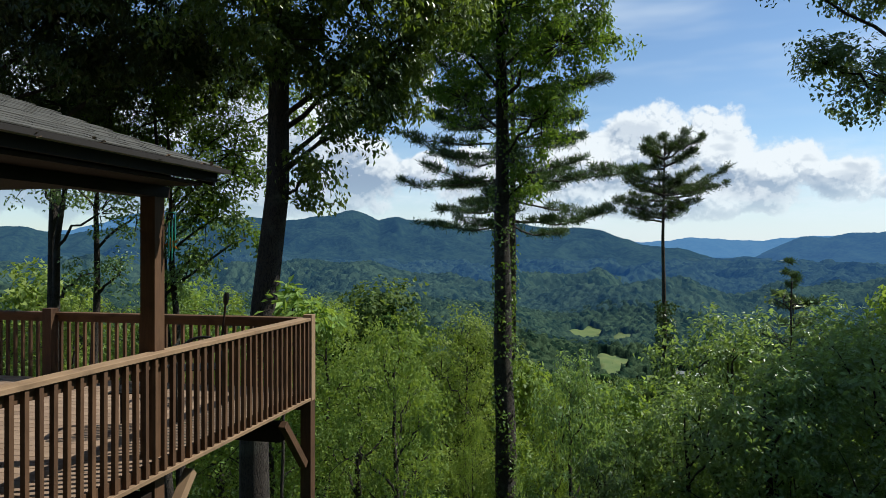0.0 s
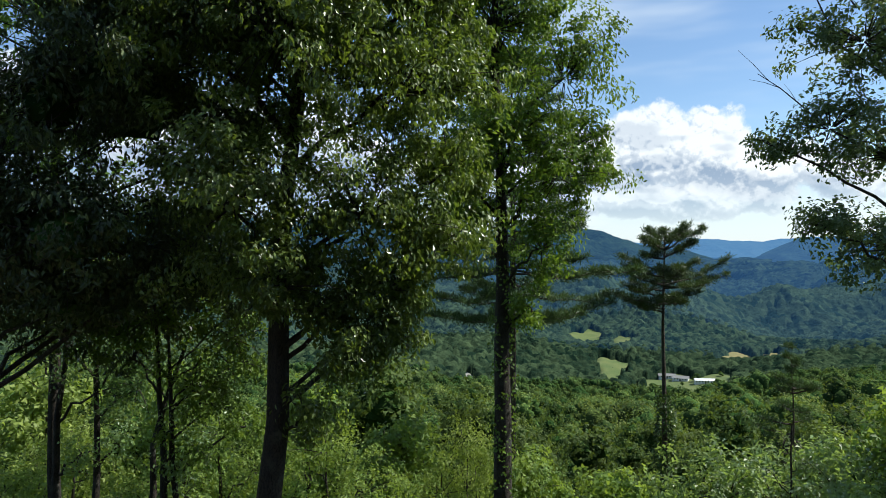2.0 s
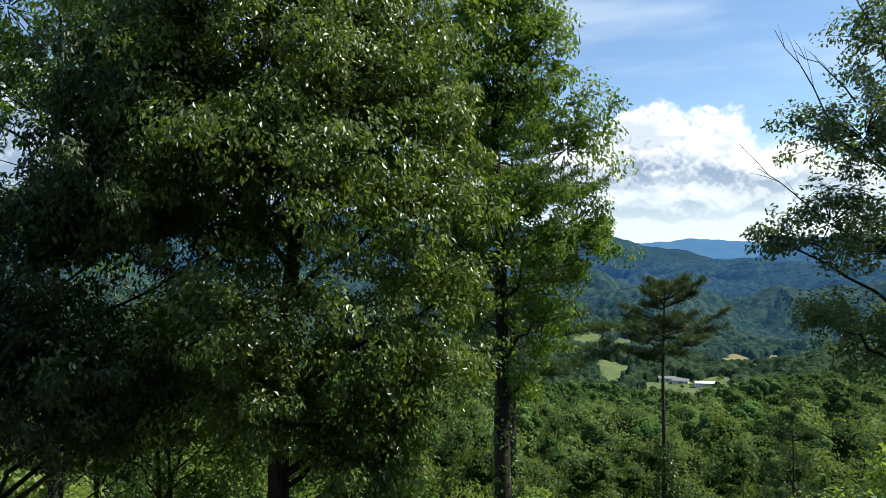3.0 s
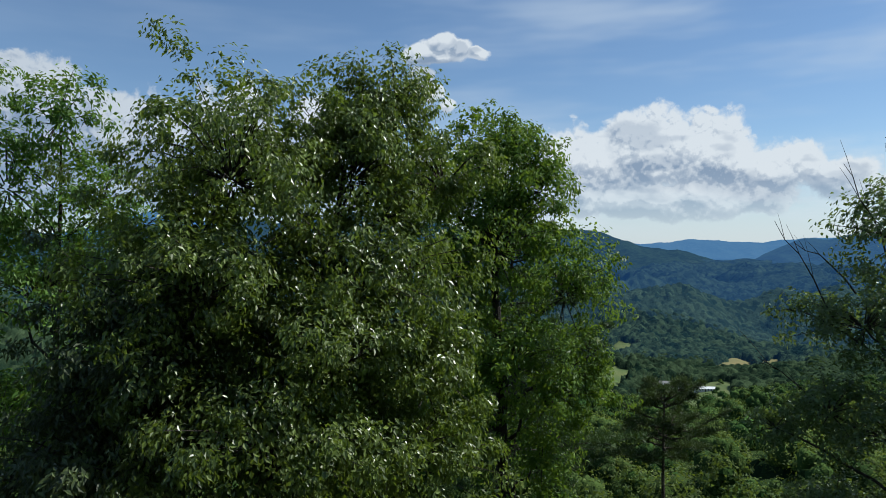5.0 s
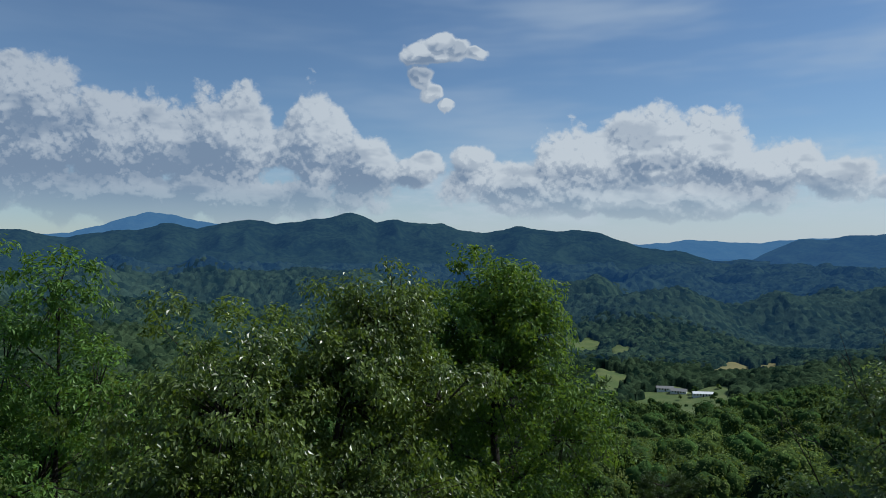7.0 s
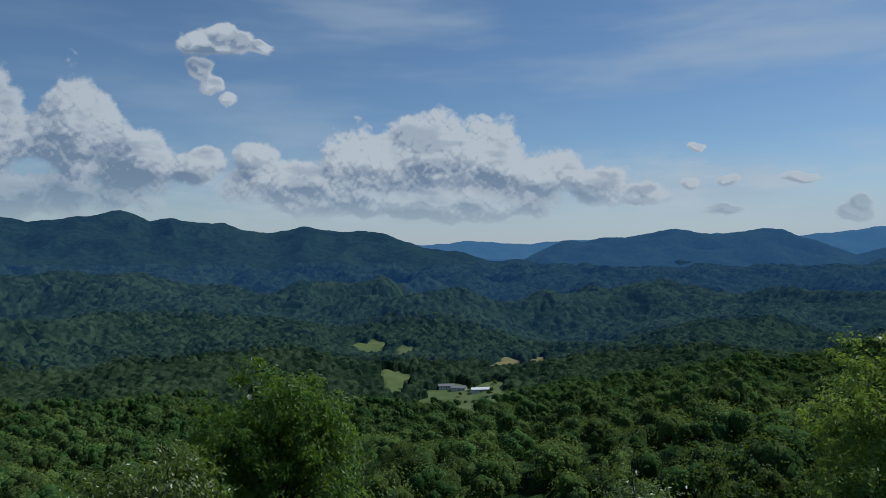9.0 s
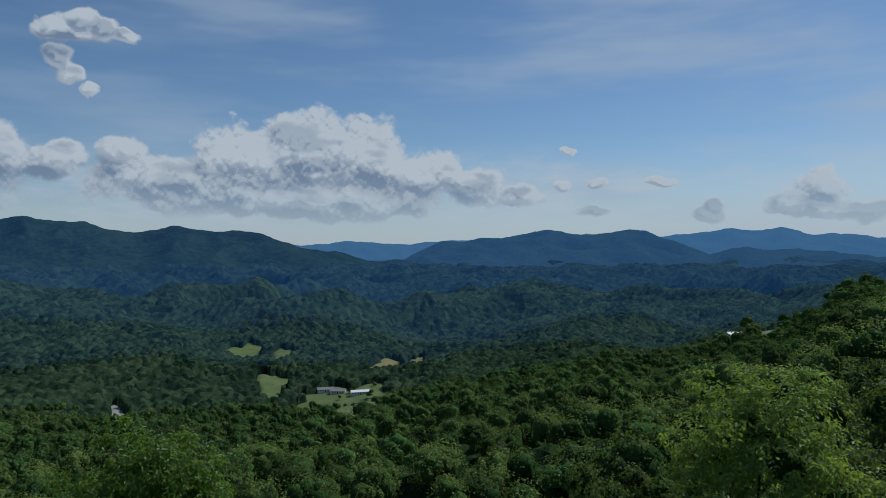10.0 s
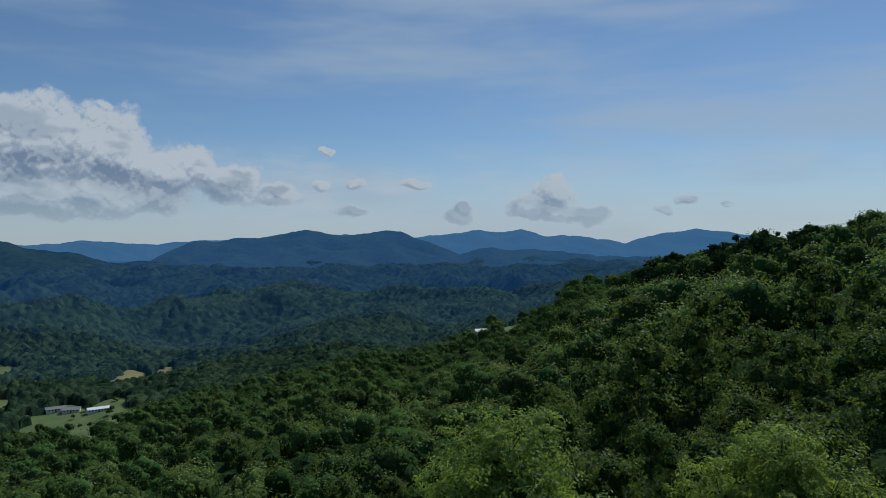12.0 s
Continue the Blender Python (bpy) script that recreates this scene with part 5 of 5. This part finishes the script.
# gutter trough
prof = np.array([(0.02, 0.0), (0.02, -0.05), (0.04, -0.066), (0.09, -0.066), (0.11, -0.05), (0.115, -0.012), (0.107, -0.012), (0.102, -0.046), (0.086, -0.058), (0.043, -0.058), (0.028, -0.046), (0.028, 0.0)])
prof[:, 1] *= 0.66
ys = (BACK_Y, RAKE_Y + 0.05)
gv = np.array([(EAVE_X + px, y, EAVE_Z - 0.015 + pz) for y in ys for px, pz in prof])
m = len(prof)
gf = [(j, (j + 1) % m, m + (j + 1) % m, m + j) for j in range(m)]
gutter = part("gutter", mesh_of("gutter", gv, gf, DRIP), roof, "pale metal gutter holding dead leaves")
end = np.array([(EAVE_X + px, RAKE_Y + 0.05, EAVE_Z - 0.015 + pz) for px, pz in ((0.02, 0), (0.02, -0.042), (0.113, -0.042), (0.113, -0.01))])
part("end_cap", mesh_of("end_cap", np.concatenate([end, end + (0, 0.006, 0)]), [(0, 1, 2, 3), (7, 6, 5, 4), (0, 4, 5, 1), (1, 5, 6, 2), (2, 6, 7, 3), (3, 7, 4, 0)], DARK_TIMBER), gutter)
part("gutter_face", mesh_of("gutter_face", *box(EAVE_X + 0.1155, EAVE_X + 0.12, BACK_Y, RAKE_Y + 0.05, EAVE_Z - 0.062, EAVE_Z - 0.024), BLACK_PAINT), gutter, "dark painted gutter front")
litter_at = np.stack([EAVE_X + rng.uniform(0.035, 0.12, 90), RAKE_Y - 9 * rng.uniform(0, 1, 90) ** 1.3, np.full(90, EAVE_Z - 0.05)], 1)
litter_at[:, 2] += 0.04 * (rng.uniform(0, 1, 90) < 0.3)
tagged(part("leaf_litter", mesh_of("leaf_litter", *leaves(litter_at, 0.055, np.tile((0, 0, 1.0), (90, 1)), 0.0, 0.6), LITTER), gutter, "dry brown leaf litter"), kind="stuff")

# an unseen wall, added to close the deck behind the eye and block sky light
wall = new("wall_house", mesh_of("wall_house", *box(-9, 0.2, -13.4, -13.1, -6, 5.4), DARK_TIMBER))
wall.matrix_basis = DECK_AT
tagged(wall, "plain unseen wall added behind the deck to block sky light", "wall", kind="structure")

# small things on the deck
chime = new("wind_chime")
chime.matrix_basis = DECK_AT @ pose(0.02, -3.04, 0)
tagged(chime, "green metal wind chime with orange wind catcher, hung beside the post", "wind chime")
part("cord", mesh_of("cord", *tube([(0, 0, 2.28), (0, 0, 1.86)], (0.003, 0.003), 5), DARK_TIMBER), chime)
a = np.linspace(0, 2 * np.pi, 13)
part("hoop", mesh_of("hoop", *tube(np.stack([np.cos(a) * 0.03, np.sin(a) * 0.03, np.full(13, 2.12)], 1), np.full(13, 0.005), 6), CHIME), chime)
tube_mesh = mesh_of("tube", *tube([(0, 0, 0), (0, 0, -0.3)], (0.006, 0.006), 8), CHIME, True)
for i in range(6):
    part("tube", tube_mesh, chime, "", pose(math.cos(i * 1.047) * 0.03, math.sin(i * 1.047) * 0.03, 2.1 - 0.02 * i))
star = []
for i in range(10):
    r = 0.075 if i % 2 else 0.03
    star.append((r * math.cos(i * 0.628), 0, 1.84 + r * math.sin(i * 0.628)))
sv = np.array([(0, 0.012, 1.84), (0, -0.012, 1.84)] + star)
part("wind_catcher", mesh_of("wind_catcher", sv, [(0, 2 + i, 2 + (i + 1) % 10) for i in range(10)] + [(1, 2 + (i + 1) % 10, 2 + i) for i in range(10)], ORANGE), chime, "orange wind catcher")


def patio_chair(at, turn):
    """A black wrought chair: tube frame, slatted seat and a rounded back."""
    ob = new("patio_chair")
    ob.matrix_basis = DECK_AT @ pose(*at, 0, 0, turn)
    for sx in (-0.27, 0.27):
        part("leg", mesh_of("leg", *tube([(sx, -0.25, 0), (sx, -0.24, 0.3), (sx, -0.23, 0.6)], (0.016, 0.016, 0.016), 8), IRON, True), ob)
        part("leg", mesh_of("leg", *tube([(sx, 0.3, 0), (sx, 0.25, 0.3), (sx, 0.24, 0.6)], (0.016, 0.016, 0.016), 8), IRON, True), ob)
        part("armrest", mesh_of("armrest", *tube([(sx, 0.27, 0.62), (sx, 0.1, 0.66), (sx, -0.15, 0.65), (sx, -0.27, 0.58), (sx, -0.28, 0.5)], (0.02, 0.024, 0.024, 0.022, 0.016), 8), IRON, True), ob)
    for i in range(8):
        y = -0.24 + 0.065 * i
        part("seat_slat", mesh_of("seat_slat", *box(-0.26, 0.26, y, y + 0.045, 0.40, 0.415, 0.003), IRON), ob)
    th = np.linspace(0, np.pi, 11)
    arch = np.stack([0.27 * np.cos(th), 0.27 + 0.08 * np.sin(th), 0.45 + 0.27 * np.sin(th) ** 0.7], 1)
    part("back_frame", mesh_of("back_frame", *tube(arch, np.full(11, 0.018), 8), IRON, True), ob)
    for i in range(5):
        x = -0.18 + 0.09 * i
        top = 0.45 + 0.27 * (1 - (x / 0.27) ** 2) ** 0.35
        part("back_bar", mesh_of("back_bar", *tube([(x, 0.27, 0.42), (x, 0.3, (0.42 + top) / 2), (x, 0.33, top - 0.02)], np.full(3, 0.008), 6), IRON, True), ob)
    return tagged(ob, "black wrought-iron patio chair with rounded back", "chair", "patio chairs on the deck")


patio_chair((-0.95, -1.0, 0), 25)
patio_chair((-0.8, -2.3, 0), 200)
torch = new("garden_torch")
torch.matrix_basis = DECK_AT @ pose(-1.25, -0.12, 0, 0, 7, 0)
tagged(torch, "dark garden torch leaning on the back railing", "torch")
part("pole", mesh_of("pole", *tube([(0, 0, 0), (0, 0, 0.6), (0, 0, 1.1)], (0.016, 0.015, 0.015), 8), DARK_TIMBER, True), torch)
part("burner", mesh_of("burner", *tube([(0, 0, 1.08), (0, 0, 1.12), (0, 0, 1.2), (0, 0, 1.24)], (0.02, 0.035, 0.04, 0.03), 8), IRON, True), torch)

# ---- farm and houses in the valley ----
def farm_house(name, az, r, length, width, tall, turn, wall, roof_mat, label, lift=1.0):
    """A far gabled building: walls, two roof slopes, a door and windows."""
    x, y = polar(az, r)
    ob = new(name)
    ob.matrix_basis = pose(x, y, float(ground_z(x, y)) + lift, 0, 0, turn - az)
    tagged(ob, label, "building")
    l, w, top = length / 2, width / 2, tall + width * 0.2
    v = np.array([(-l, -w, -2), (l, -w, -2), (l, w, -2), (-l, w, -2), (-l, -w, tall), (l, -w, tall), (l, w, tall), (-l, w, tall), (-l, 0, top), (l, 0, top)])
    me = bpy.data.meshes.new("wall")
    me.from_pydata(v.tolist(), [], [(0, 1, 5, 4), (2, 3, 7, 6), (1, 2, 6, 9, 5), (3, 0, 4, 8, 7)])
    me.materials.append(wall)
    part("wall", me, ob)
    for s in (-1, 1):
        a = np.array([(-l - 0.5, s * (w + 0.5), tall - 0.15), (l + 0.5, s * (w + 0.5), tall - 0.15), (l + 0.5, 0, top + 0.1), (-l - 0.5, 0, top + 0.1)])
        part("roof_slope", mesh_of("roof_slope", np.concatenate([a, a - (0, 0, 0.2)]), [(0, 1, 2, 3), (7, 6, 5, 4), (0, 4, 5, 1), (1, 5, 6, 2), (2, 6, 7, 3), (3, 7, 4, 0)], roof_mat), ob)
    part("door", mesh_of("door", *box(-0.5, 0.5, -w - 0.06, -w + 0.02, 0, 2.1), DARK_TIMBER), ob)
    for k in range(max(1, int(length / 5))):
        for s in (-1, 1):
            px = s * (2.2 + 2.4 * k)
            if abs(px) < l - 0.8:
                part("window", mesh_of("window", *box(px - 0.5, px + 0.5, -w - 0.05, -w + 0.02, 1.0, 2.2), GLASS), ob)
    return ob


farm_house("long_barn", 19.9, 640, 16, 6, 2.6, 12, WHITE, TIN, "long white farm building with a pale metal roof")
farm_house("farm_house", 18.2, 655, 13, 8, 2.4, -8, WHITE, GREY_ROOF, "grey-roofed farmhouse in the valley")
farm_house("farm_shed", 17.2, 665, 14, 7, 2.4, 5, WHITE, GREY_ROOF, "dark-roofed farm shed in the valley")
farm_house("hillside_house", 48.4, 575, 10, 7, 4.0, 20, WHITE, TIN, "pale-roofed house on the wooded slope", 3.0)
farm_house("roadside_house", 2.7, 590, 10, 6, 3.0, -15, WHITE, TIN, "white house beside a gravel yard")

# ---- shingles: each a tab lapped over the course below ----
def shingle_verts(w):
    d, t = 0.16, 0.009
    v, f = box(-w / 2, w / 2, 0, d, 0, t)
    v[v[:, 1] < 0.001, 2] += 0.004
    return v, f


tab_meshes = [mesh_of("shingle", *shingle_verts(w), SHINGLE) for w in (0.292, 0.298, 0.302)]
joined = []
tabs = 0
courses = int((EAVE_X + 0.04 - RIDGE_X) * slope_len / 0.143)
tilt_up = math.degrees(math.atan(PITCH))
for c in range(courses):
    along = c * 0.143 / slope_len
    x, z = EAVE_X + 0.04 - along, EAVE_Z - 0.04 * PITCH + along * PITCH + 0.004
    y = RAKE_Y + 0.03 - (c % 2) * 0.15 - rng.uniform(0, 0.02)
    while y > BACK_Y + 0.2:
        at = pose(x + rng.uniform(-0.006, 0.006), y - 0.15, z + rng.uniform(0, 0.003), 0, 0, 90) @ pose(0, 0, 0, tilt_up + rng.uniform(-0.3, 0.5), 0, rng.uniform(-0.6, 0.6))
        k = int(rng.integers(3))
        if y > RAKE_Y - 2.4 and tabs < 300:
            part("shingle", tab_meshes[k], roof, "", at)
            tabs += 1
        else:
            v0, f0 = shingle_verts((0.292, 0.298, 0.302)[k])
            joined.append((v0 @ np.array(at.to_3x3()).T + np.array(at.translation), f0))
        y -= 0.305
tagged(part("shingle_field", mesh_of("shingle_field", *join(joined), SHINGLE_FIELD), roof), kind="stuff")
